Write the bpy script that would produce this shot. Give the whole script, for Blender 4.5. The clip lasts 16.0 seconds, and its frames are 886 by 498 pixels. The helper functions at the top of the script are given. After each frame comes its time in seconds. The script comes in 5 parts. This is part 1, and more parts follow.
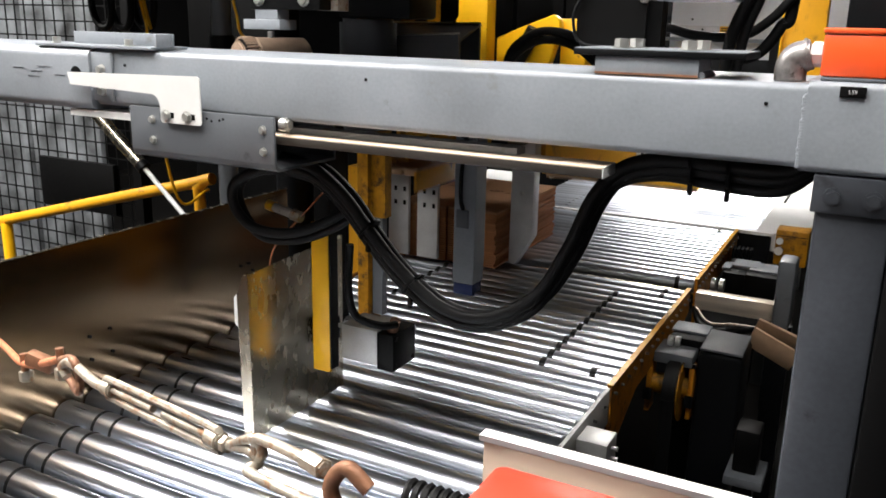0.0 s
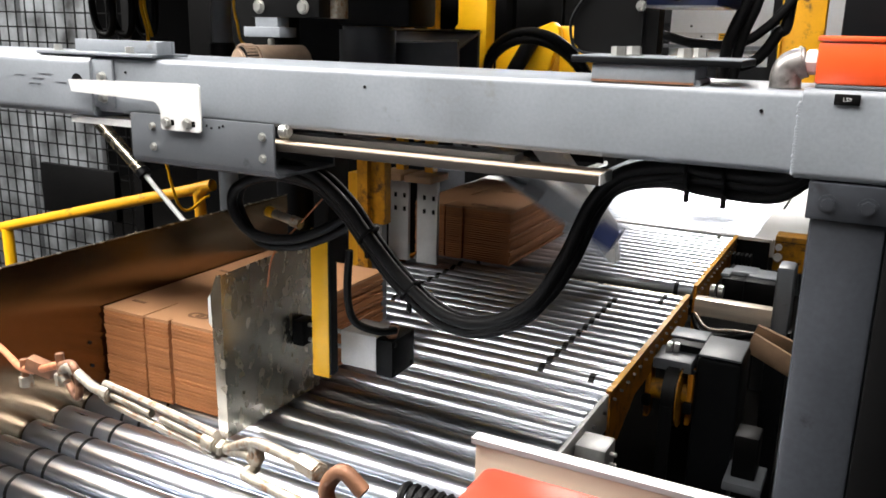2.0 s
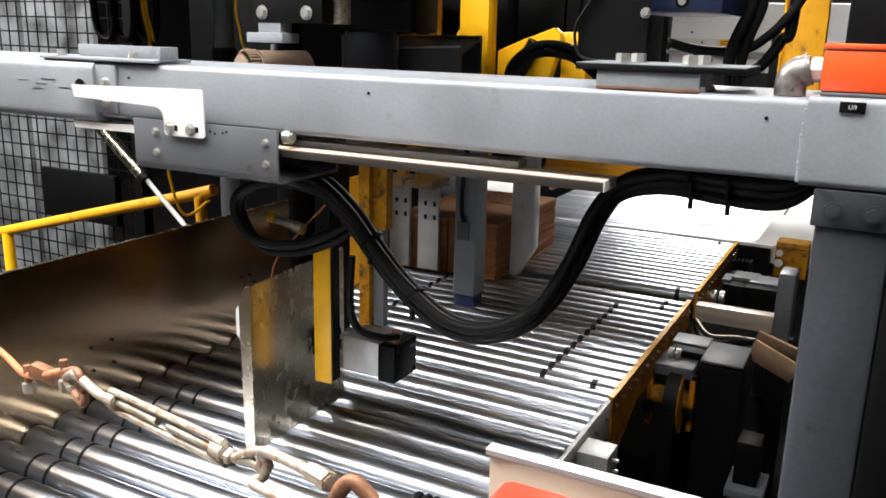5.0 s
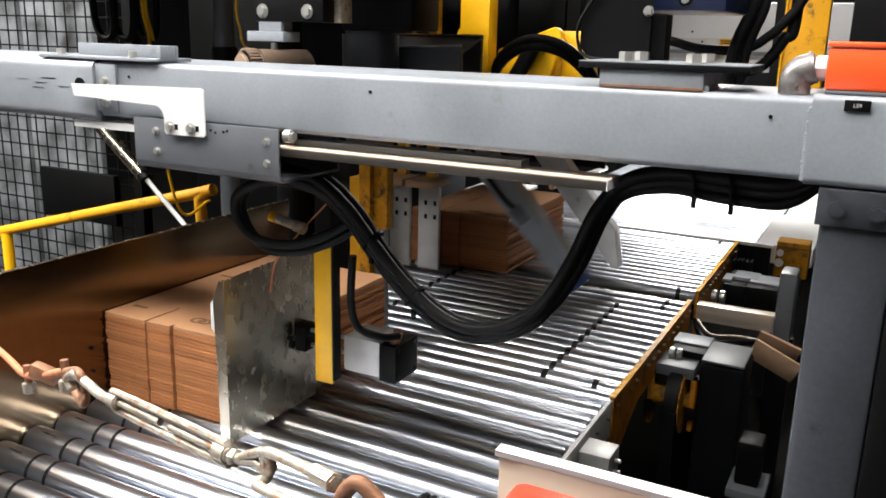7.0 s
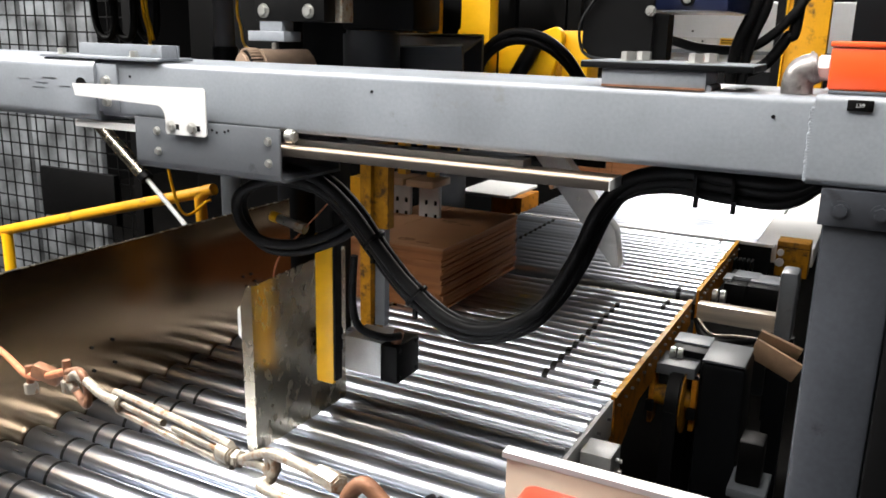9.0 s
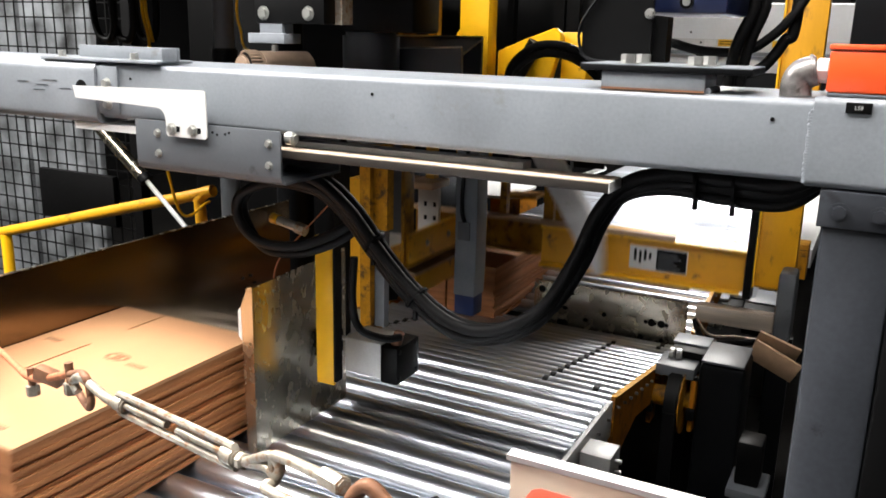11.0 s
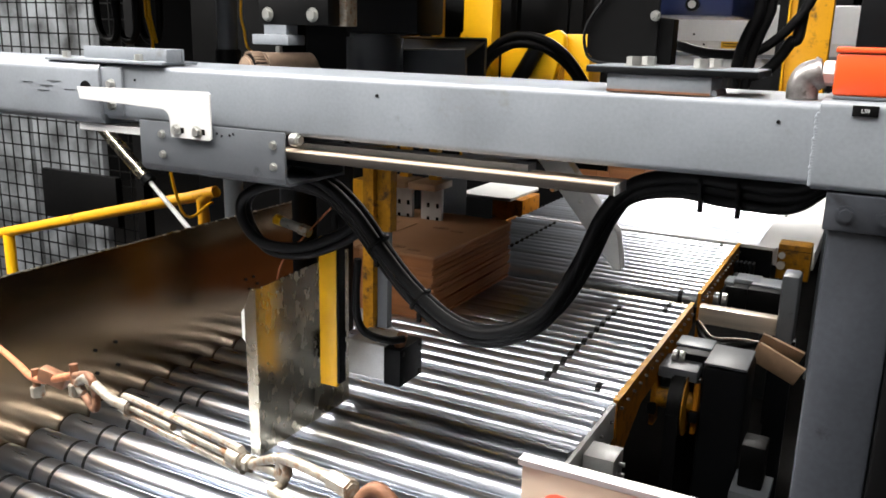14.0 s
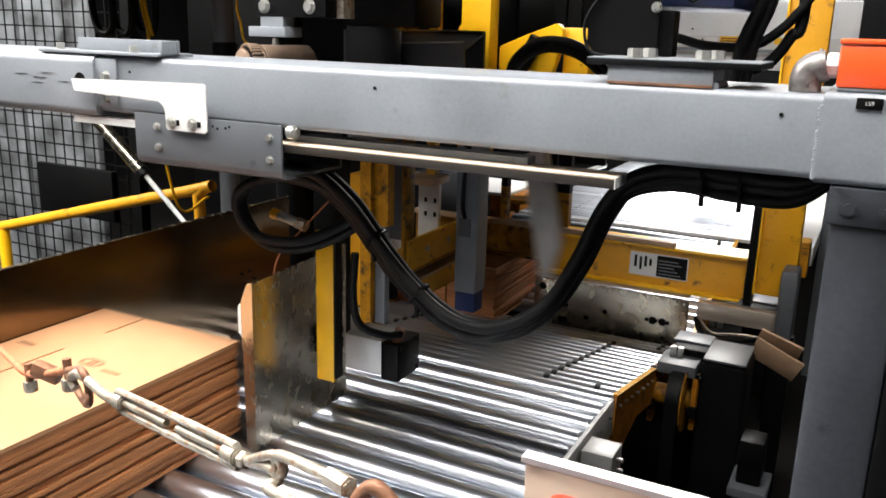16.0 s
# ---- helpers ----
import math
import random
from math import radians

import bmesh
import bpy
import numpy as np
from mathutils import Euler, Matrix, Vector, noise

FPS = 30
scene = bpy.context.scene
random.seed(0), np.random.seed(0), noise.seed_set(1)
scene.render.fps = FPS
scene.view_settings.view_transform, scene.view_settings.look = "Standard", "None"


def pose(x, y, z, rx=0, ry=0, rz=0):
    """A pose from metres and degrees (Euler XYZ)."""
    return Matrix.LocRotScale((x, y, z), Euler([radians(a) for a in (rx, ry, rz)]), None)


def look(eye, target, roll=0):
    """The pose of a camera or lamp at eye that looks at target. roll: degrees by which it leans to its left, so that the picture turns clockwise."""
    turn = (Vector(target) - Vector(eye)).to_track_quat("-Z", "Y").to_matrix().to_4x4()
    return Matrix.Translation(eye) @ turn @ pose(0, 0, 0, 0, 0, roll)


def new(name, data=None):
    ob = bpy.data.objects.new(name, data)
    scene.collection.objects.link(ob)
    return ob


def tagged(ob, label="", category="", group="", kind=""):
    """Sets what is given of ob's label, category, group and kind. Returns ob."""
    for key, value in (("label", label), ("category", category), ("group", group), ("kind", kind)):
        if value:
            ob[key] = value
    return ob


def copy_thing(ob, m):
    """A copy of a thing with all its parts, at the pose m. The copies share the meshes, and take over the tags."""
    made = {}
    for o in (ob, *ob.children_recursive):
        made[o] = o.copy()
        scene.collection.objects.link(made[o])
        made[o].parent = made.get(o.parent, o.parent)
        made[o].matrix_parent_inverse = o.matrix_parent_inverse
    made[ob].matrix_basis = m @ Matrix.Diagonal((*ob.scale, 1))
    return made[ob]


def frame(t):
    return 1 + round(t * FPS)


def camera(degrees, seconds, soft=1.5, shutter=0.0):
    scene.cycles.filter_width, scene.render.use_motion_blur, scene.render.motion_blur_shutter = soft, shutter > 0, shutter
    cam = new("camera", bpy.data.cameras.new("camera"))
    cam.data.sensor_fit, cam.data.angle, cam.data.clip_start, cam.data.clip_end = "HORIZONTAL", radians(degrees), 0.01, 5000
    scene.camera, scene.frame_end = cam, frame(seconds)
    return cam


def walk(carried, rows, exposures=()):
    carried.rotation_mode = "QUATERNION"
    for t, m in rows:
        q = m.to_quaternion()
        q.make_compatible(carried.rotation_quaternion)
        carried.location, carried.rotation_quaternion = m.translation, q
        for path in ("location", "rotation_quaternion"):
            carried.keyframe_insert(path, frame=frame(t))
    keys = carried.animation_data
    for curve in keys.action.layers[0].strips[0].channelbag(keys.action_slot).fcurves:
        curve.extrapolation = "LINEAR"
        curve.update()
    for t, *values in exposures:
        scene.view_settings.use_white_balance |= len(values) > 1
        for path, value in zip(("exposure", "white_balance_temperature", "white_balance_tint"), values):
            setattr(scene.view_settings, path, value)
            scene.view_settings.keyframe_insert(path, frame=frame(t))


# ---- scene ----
EXPO = -0.71
cam = camera(55.83, 16.0, soft=1.7, shutter=0.5)
PATH = [
    (0.0, look((0.5383, -0.3704, 1.9243), (-0.3538, 1.3402, 1.3970), 1.22)),
    (0.5, look((0.5442, -0.3739, 1.9254), (-0.3514, 1.3374, 1.4065), 1.14)),
    (1.0, look((0.5478, -0.3761, 1.9270), (-0.3525, 1.3330, 1.4089), 1.12)),
    (1.5, look((0.5485, -0.3768, 1.9270), (-0.3498, 1.3344, 1.4122), 1.13)),
    (2.0, look((0.5464, -0.3756, 1.9266), (-0.3493, 1.3374, 1.4136), 1.21)),
    (2.5, look((0.5457, -0.3767, 1.9277), (-0.3482, 1.3384, 1.4185), 1.15)),
    (3.0, look((0.5474, -0.3784, 1.9285), (-0.3486, 1.3366, 1.4224), 1.28)),
    (3.5, look((0.5461, -0.3797, 1.9293), (-0.3490, 1.3364, 1.4253), 1.18)),
    (4.0, look((0.5445, -0.3806, 1.9302), (-0.3520, 1.3354, 1.4284), 1.27)),
    (6.5, look((0.5280, -0.3729, 1.9267), (-0.3653, 1.3443, 1.4235), 1.38)),
    (7.0, look((0.5293, -0.3747, 1.9264), (-0.3635, 1.3429, 1.4238), 1.34)),
    (7.5, look((0.5281, -0.3774, 1.9282), (-0.3650, 1.3398, 1.4243), 1.42)),
    (8.0, look((0.5274, -0.3788, 1.9292), (-0.3642, 1.3392, 1.4258), 1.33)),
    (8.5, look((0.5257, -0.3776, 1.9281), (-0.3657, 1.3406, 1.4250), 1.32)),
    (9.0, look((0.5247, -0.3753, 1.9270), (-0.3670, 1.3426, 1.4231), 1.33)),
    (11.5, look((0.5223, -0.3815, 1.9310), (-0.3652, 1.3391, 1.4293), 1.31)),
    (12.0, look((0.5202, -0.3810, 1.9299), (-0.3672, 1.3405, 1.4312), 1.35)),
    (12.5, look((0.5181, -0.3815, 1.9309), (-0.3713, 1.3387, 1.4309), 1.34)),
    (13.0, look((0.5190, -0.3815, 1.9310), (-0.3723, 1.3378, 1.4313), 1.44)),
    (13.5, look((0.5177, -0.3824, 1.9318), (-0.3739, 1.3365, 1.4314), 1.46)),
    (14.0, look((0.5170, -0.3821, 1.9314), (-0.3743, 1.3371, 1.4316), 1.42)),
    (14.5, look((0.5160, -0.3802, 1.9309), (-0.3736, 1.3399, 1.4312), 1.38)),
    (15.0, look((0.5122, -0.3756, 1.9281), (-0.3754, 1.3456, 1.4286), 1.61)),
    (15.5, look((0.5093, -0.3727, 1.9266), (-0.3755, 1.3485, 1.4221), 1.64)),
    (16.0, look((0.5082, -0.3697, 1.9244), (-0.3755, 1.3506, 1.4146), 1.56)),
]
walk(cam, PATH, exposures=[(0.0, EXPO - 0.14), (0.8, EXPO - 0.09), (1.6, EXPO), (16.0, EXPO)])

# ---- world and lights ----
world = bpy.data.worlds.new("hall_air")
scene.world = world
world.use_nodes = True
world.node_tree.nodes["Background"].inputs[0].default_value = (0.75, 0.85, 1.0, 1)
world.node_tree.nodes["Background"].inputs[1].default_value = 0.004


def area_lamp(name, at, target, sx, sy, power, color=(1, 0.965, 0.93)):
    data = bpy.data.lights.new(name, "AREA")
    data.shape, data.size, data.size_y = "RECTANGLE", sx, sy
    data.energy, data.color = power, color
    ob = new(name, data)
    ob.matrix_world = look(at, target)
    return ob


# x, y, z, power, width, length
# All lamps are unseen; the last is a fill added behind the camera.
LAMPS = [(-5.35, 0.3, 4.2, 500, 1.7, 2.6), (-3.8, 0.3, 4.2, 390, 1.3, 2.6), (-2.3, 0.1, 4.2, 195, 1.5, 1.3), (-0.7, 0.1, 4.2, 165, 1.0, 1.3), (0.8, 0.0, 4.2, 125, 1.0, 1.3), (-3.9, 5.0, 4.2, 40, 0.5, 1.8),
         (-0.8, 5.6, 3.6, 450, 1.2, 1.8), (-1.0, -2.7, 4.2, 16, 2.4, 0.5)]
for lx, ly, lz, lp, lw, ln in LAMPS:
    area_lamp("high_bay_lamp", (lx, ly, lz - 0.12), (lx, ly, 0), lw, ln, lp)


# ---- materials ----
def mat(name, color, rough=0.5, metal=0.0, color2=None, scale=6.0, bump=0.0, bscale=60.0, vary=0.1, stretch=(1, 1, 1),
        rvar=0.08, dirt=None, dirt_amount=0.0, island=None, coat=0.0, spec=0.5):
    m = bpy.data.materials.new(name)
    m.use_nodes = True
    nt = m.node_tree
    n, li = nt.nodes, nt.links
    b = n["Principled BSDF"]
    b.inputs["Metallic"].default_value = metal
    b.inputs["Specular IOR Level"].default_value = spec
    b.inputs["Coat Weight"].default_value = coat
    tc = n.new("ShaderNodeTexCoord")
    mp = n.new("ShaderNodeMapping")
    mp.inputs["Scale"].default_value = stretch
    li.new(tc.outputs["Object"], mp.inputs["Vector"])
    big = n.new("ShaderNodeTexNoise")
    big.inputs["Scale"].default_value, big.inputs["Detail"].default_value = scale, 5
    li.new(mp.outputs[0], big.inputs["Vector"])
    fine = n.new("ShaderNodeTexNoise")
    fine.inputs["Scale"].default_value, fine.inputs["Detail"].default_value = bscale, 4
    li.new(mp.outputs[0], fine.inputs["Vector"])
    c2 = color2 or tuple(max(0, v * (1 - 2 * vary)) for v in color)
    ramp = n.new("ShaderNodeValToRGB")
    ramp.color_ramp.elements[0].position, ramp.color_ramp.elements[1].position = 0.32, 0.68
    ramp.color_ramp.elements[0].color, ramp.color_ramp.elements[1].color = (*c2, 1), (*color, 1)
    li.new(big.outputs["Fac"], ramp.inputs["Fac"])
    out = ramp.outputs[0]
    mul = n.new("ShaderNodeMix")
    mul.data_type, mul.blend_type = "RGBA", "MULTIPLY"
    mul.inputs["Factor"].default_value = min(1.0, vary * 2)
    li.new(out, mul.inputs["A"])
    li.new(fine.outputs["Fac"], mul.inputs["B"])
    out = mul.outputs["Result"]
    if island:
        oi = n.new("ShaderNodeObjectInfo")
        hv = n.new("ShaderNodeHueSaturation")
        mr = n.new("ShaderNodeMapRange")
        mr.inputs["To Min"].default_value, mr.inputs["To Max"].default_value = island
        li.new(oi.outputs["Random"], mr.inputs["Value"])
        li.new(mr.outputs[0], hv.inputs["Value"])
        li.new(out, hv.inputs["Color"])
        out = hv.outputs[0]
    if dirt:
        dn = n.new("ShaderNodeTexNoise")
        dn.inputs["Scale"].default_value, dn.inputs["Detail"].default_value = scale * 2.3, 8
        dn.inputs["Roughness"].default_value = 0.7
        li.new(mp.outputs[0], dn.inputs["Vector"])
        dr = n.new("ShaderNodeMapRange")
        dr.inputs["From Min"].default_value, dr.inputs["From Max"].default_value = 0.66 - 0.3 * dirt_amount, 0.74 - 0.2 * dirt_amount
        li.new(dn.outputs["Fac"], dr.inputs["Value"])
        dm = n.new("ShaderNodeMix")
        dm.data_type = "RGBA"
        dm.inputs["B"].default_value = (*dirt, 1)
        li.new(dr.outputs[0], dm.inputs["Factor"])
        li.new(out, dm.inputs["A"])
        out = dm.outputs["Result"]
    li.new(out, b.inputs["Base Color"])
    rr = n.new("ShaderNodeMapRange")
    rr.inputs["To Min"].default_value, rr.inputs["To Max"].default_value = max(0.02, rough - rvar), min(1, rough + rvar)
    li.new(fine.outputs["Fac"], rr.inputs["Value"])
    li.new(rr.outputs[0], b.inputs["Roughness"])
    if bump:
        bp = n.new("ShaderNodeBump")
        bp.inputs["Strength"].default_value, bp.inputs["Distance"].default_value = bump, 0.002
        li.new(fine.outputs["Fac"], bp.inputs["Height"])
        li.new(bp.outputs[0], b.inputs["Normal"])
    return m


def glow(name, color, strength):
    m = bpy.data.materials.new(name)
    m.use_nodes = True
    b = m.node_tree.nodes["Principled BSDF"]
    b.inputs["Base Color"].default_value = (*color, 1)
    b.inputs["Emission Color"].default_value = (*color, 1)
    b.inputs["Emission Strength"].default_value = strength
    return m


# Floor and hall are near-black: the unlit hall's shade is in their colour.
M_CONC = mat("near_black_concrete", (0.014, 0.013, 0.012), 0.75, 0, scale=3, bump=0.4, vary=0.2, spec=0.2)
M_HALL = mat("unlit_hall_wall", (0.006, 0.006, 0.0065), 0.8, 0, scale=1.5, vary=0.2, spec=0.2)
M_GREY = mat("grey_enamel", (0.258, 0.28, 0.31), 0.42, 0, scale=5, bump=0.14, bscale=140, vary=0.13, rvar=0.14, dirt=(0.16, 0.165, 0.17), dirt_amount=0.12)
M_GREYD = mat("dark_grey_enamel", (0.105, 0.114, 0.126), 0.45, 0, scale=5, bump=0.15, bscale=120, vary=0.1, dirt=(0.03, 0.03, 0.03), dirt_amount=0.1)
M_STEEL = mat("bright_roller_steel", (0.66, 0.70, 0.77), 0.28, 1.0, scale=9, bscale=40, vary=0.03, stretch=(0.1, 1, 1), rvar=0.015, island=(0.62, 1.14))
# Brown tint puts the cardboard's reflection into the steel's colour.
M_PLATE = mat("milled_steel_plate", (0.29, 0.205, 0.125), 0.22, 1.0, scale=3, bscale=60, vary=0.12, stretch=(1, 0.5, 1), rvar=0.06)
M_STAIN = mat("stainless_sheet", (0.68, 0.62, 0.50), 0.27, 1.0, scale=5, bscale=30, vary=0.08, rvar=0.03, stretch=(1, 1.4, 0.8))
M_BARST = mat("dull_brown_steel", (0.036, 0.029, 0.023), 0.5, 0.2, scale=12, bump=0.1, bscale=120, vary=0.15, stretch=(0.3, 1, 1))
M_ALU = mat("grey_aluminium", (0.78, 0.78, 0.77), 0.42, 0.1, scale=12, bump=0.08, bscale=180, vary=0.1)
M_ZINC = mat("zinc_bolt", (0.60, 0.60, 0.57), 0.3, 0.7, scale=30, vary=0.12)
M_WHITE = mat("white_powder_coat", (0.60, 0.60, 0.59), 0.45, 0, scale=10, vary=0.03)
M_YEL = mat("yellow_paint", (0.76, 0.36, 0.010), 0.4, 0, scale=6, bump=0.15, bscale=90, vary=0.08, dirt=(0.12, 0.06, 0.02), dirt_amount=0.3)
M_YELB = mat("bright_yellow_paint", (0.92, 0.49, 0.007), 0.35, 0, scale=8, vary=0.05, dirt=(0.2, 0.1, 0.02), dirt_amount=0.12)
M_ORNG = mat("ochre_rail_paint", (0.50, 0.185, 0.010), 0.5, 0, scale=8, bump=0.15, vary=0.15, dirt=(0.09, 0.035, 0.012), dirt_amount=0.5, spec=0.25)
M_POST = mat("slate_post_paint", (0.045, 0.050, 0.060), 0.38, 0, scale=4, bump=0.1, bscale=110, vary=0.2, spec=0.35, dirt=(0.008, 0.008, 0.009), dirt_amount=0.15)
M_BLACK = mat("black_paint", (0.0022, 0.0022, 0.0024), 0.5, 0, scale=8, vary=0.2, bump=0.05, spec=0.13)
M_RUB = mat("black_rubber", (0.005, 0.005, 0.0055), 0.55, 0, scale=25, bump=0.12, bscale=120, vary=0.2, spec=0.18)
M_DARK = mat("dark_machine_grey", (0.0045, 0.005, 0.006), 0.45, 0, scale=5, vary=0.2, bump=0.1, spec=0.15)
M_NAVY = mat("navy_paint", (0.011, 0.018, 0.06), 0.35, 0, scale=8, vary=0.1)
M_RED = mat("signal_red_paint", (0.85, 0.09, 0.015), 0.35, 0, scale=10, vary=0.05, coat=0.2)
M_BLUE = mat("blue_pad", (0.012, 0.03, 0.13), 0.5, 0, scale=10, vary=0.1)
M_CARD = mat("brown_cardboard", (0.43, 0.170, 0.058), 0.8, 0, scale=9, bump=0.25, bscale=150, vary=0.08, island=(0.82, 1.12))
# Paler copy for the top box: the light on it is in the colour.
M_CARDT = mat("lit_top_cardboard", (0.47, 0.24, 0.115), 0.8, 0, scale=7, bump=0.2, bscale=150, vary=0.05)
M_PRINT = mat("brown_print", (0.29, 0.135, 0.055), 0.85, 0, scale=40, vary=0.2)
M_RUST = mat("rusty_iron", (0.40, 0.19, 0.10), 0.6, 0.4, scale=25, bump=0.5, bscale=120, vary=0.25, color2=(0.2, 0.09, 0.05))
M_GALV = mat("worn_galvanised_iron", (0.62, 0.56, 0.46), 0.45, 0.45, scale=30, bump=0.6, bscale=160, vary=0.2, dirt=(0.28, 0.13, 0.05), dirt_amount=0.5)
M_ROPE = mat("orange_rope", (0.6, 0.2, 0.08), 0.8, 0, scale=60, bump=0.6, bscale=200, vary=0.15)
M_TAN = mat("tan_varnished_wood", (0.5, 0.31, 0.17), 0.55, 0, scale=7, bump=0.2, vary=0.15, stretch=(0.4, 4, 4))
M_BROWN = mat("brown_gear_housing", (0.46, 0.33, 0.24), 0.5, 0.1, scale=14, bump=0.2, vary=0.15)
M_CABW = mat("pale_cabinet_enamel", (0.78, 0.8, 0.82), 0.45, 0, scale=5, vary=0.05)
M_PANEL = mat("blotched_pale_panel", (0.30, 0.32, 0.34), 0.5, 0, scale=3.6, vary=0.1, color2=(0.012, 0.012, 0.012))
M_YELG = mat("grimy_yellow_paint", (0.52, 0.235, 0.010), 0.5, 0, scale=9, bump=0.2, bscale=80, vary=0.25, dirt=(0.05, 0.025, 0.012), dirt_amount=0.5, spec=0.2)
M_GREASE = mat("greasy_grey_casting", (0.34, 0.32, 0.31), 0.36, 0.4, scale=30, bump=0.3, bscale=120, vary=0.25, dirt=(0.06, 0.05, 0.04), dirt_amount=0.4)
# Pale aluminium whose warm reflection is painted in as a tint.
M_TRACK = mat("warm_brushed_aluminium", (0.80, 0.70, 0.58), 0.35, 0.6, scale=14, bump=0.1, bscale=90, vary=0.14, stretch=(0.15, 3, 3))
M_RED2 = mat("coral_red_plastic", (0.75, 0.045, 0.02), 0.35, 0, scale=10, vary=0.06)
M_OIL = mat("oily_dark_sheet", (0.10, 0.105, 0.115), 0.32, 0.4, scale=4, bump=0.02, bscale=40, vary=0.08, rvar=0.04)
M_GLOW = glow("lamp_diffuser", (1, 0.97, 0.92), 14)


# ---- builders ----
ORIGIN = {}


def thing(name, label, category, at=(0, 0, 0), group="", kind=""):
    ob = new(name)
    ob.location = at
    ORIGIN[ob.name] = Vector(at)
    return tagged(ob, label, category, group, kind)


def part(name, bm, material, parent=None, label="", smooth=40):
    """Links bm, given in world places, as one mesh under its thing."""
    org = ORIGIN[parent.name] if parent else Vector((0, 0, 0))
    bmesh.ops.translate(bm, verts=bm.verts, vec=-org)
    bmesh.ops.recalc_face_normals(bm, faces=bm.faces)
    me = bpy.data.meshes.new(name)
    bm.to_mesh(me)
    bm.free()
    me.materials.append(material)
    if smooth:
        me.shade_smooth()
        me.set_sharp_from_angle(angle=radians(smooth))
    ob = new(name, me)
    ORIGIN[ob.name] = org
    if parent:
        ob.parent = parent
    if label:
        ob["label"] = label
    return ob


def again(ob, offset):
    """Another object on the same mesh, moved."""
    o = ob.copy()
    scene.collection.objects.link(o)
    o.location = ob.location + Vector(offset)
    ORIGIN[o.name] = ORIGIN[ob.name]
    return o


def box(c, s, bevel=0.0, rot=None, bm=None, seg=2):
    bm = bm or bmesh.new()
    t = bmesh.new()
    bmesh.ops.create_cube(t, size=1.0)
    bmesh.ops.scale(t, vec=s, verts=t.verts)
    if bevel:
        bmesh.ops.bevel(t, geom=t.edges[:], offset=bevel, segments=seg, affect="EDGES", profile=0.5)
    if rot:
        bmesh.ops.rotate(t, verts=t.verts, matrix=Euler([radians(a) for a in rot]).to_matrix())
    bmesh.ops.translate(t, verts=t.verts, vec=c)
    return merge(bm, t)


def merge(bm, t):
    me = bpy.data.meshes.new("tmp")
    t.to_mesh(me)
    t.free()
    bm.from_mesh(me)
    bpy.data.meshes.remove(me)
    return bm


def span(a, b, bevel=0.0, bm=None):
    """A box from corner a to corner b."""
    c = [(p + q) / 2 for p, q in zip(a, b)]
    return box(c, [abs(p - q) for p, q in zip(a, b)], bevel, bm=bm)


def cyl(p0, p1, r, seg=20, r2=None, bevel=0.0, bm=None):
    bm = bm or bmesh.new()
    p0, p1 = Vector(p0), Vector(p1)
    d = p1 - p0
    t = bmesh.new()
    bmesh.ops.create_cone(t, cap_ends=True, segments=seg, radius1=r, radius2=r if r2 is None else r2, depth=d.length)
    if bevel:
        ed = [e for e in t.edges if len(e.link_faces) == 2 and any(len(f.verts) > 4 for f in e.link_faces)]
        bmesh.ops.bevel(t, geom=ed, offset=bevel, segments=2, affect="EDGES")
    q = d.to_track_quat("Z", "Y").to_matrix()
    bmesh.ops.rotate(t, verts=t.verts, matrix=q)
    bmesh.ops.translate(t, verts=t.verts, vec=(p0 + p1) / 2)
    return merge(bm, t)


def curve_points(pts, n=8):
    pts = [Vector(p) for p in pts]
    ext = [2 * pts[0] - pts[1]] + pts + [2 * pts[-1] - pts[-2]]
    out = []
    for i in range(1, len(ext) - 2):
        a, b, c, d = ext[i - 1:i + 3]
        for k in range(n):
            u = k / n
            out.append(0.5 * ((2 * b) + (c - a) * u + (2 * a - 5 * b + 4 * c - d) * u * u + (3 * b - a - 3 * c + d) * u ** 3))
    return out + [pts[-1]]


def tube(pts, r, seg=12, n=8, bm=None, closed=False):
    bm = bm or bmesh.new()
    p = curve_points(pts, n) if n > 1 else [Vector(q) for q in pts]
    side, rings = None, []
    for i, c in enumerate(p):
        d = (p[min(i + 1, len(p) - 1)] - p[max(i - 1, 0)]).normalized()
        if side is None:
            side = d.orthogonal().normalized()
        side = (side - d * side.dot(d)).normalized()
        up = d.cross(side)
        rings.append([bm.verts.new(c + r * (math.cos(a) * side + math.sin(a) * up)) for a in [2 * math.pi * k / seg for k in range(seg)]])
    for a, b in zip(rings, rings[1:]):
        for k in range(seg):
            bm.faces.new((a[k], a[(k + 1) % seg], b[(k + 1) % seg], b[k]))
    bm.faces.new(rings[0][::-1])
    bm.faces.new(rings[-1])
    return bm


def prism(poly, axis, a, b, bm=None, bevel=0.0):
    """Extrudes a 2D outline along an axis from a to b."""
    bm = bm or bmesh.new()
    t = bmesh.new()
    put = {"x": lambda u, v, w: (w, u, v), "y": lambda u, v, w: (u, w, v), "z": lambda u, v, w: (u, v, w)}[axis]
    lo = [t.verts.new(put(u, v, a)) for u, v in poly]
    hi = [t.verts.new(put(u, v, b)) for u, v in poly]
    t.faces.new(lo[::-1])
    t.faces.new(hi)
    for i in range(len(poly)):
        j = (i + 1) % len(poly)
        t.faces.new((lo[i], lo[j], hi[j], hi[i]))
    bmesh.ops.recalc_face_normals(t, faces=t.faces)
    if bevel:
        bmesh.ops.bevel(t, geom=t.edges[:], offset=bevel, segments=1, affect="EDGES")
    return merge(bm, t)


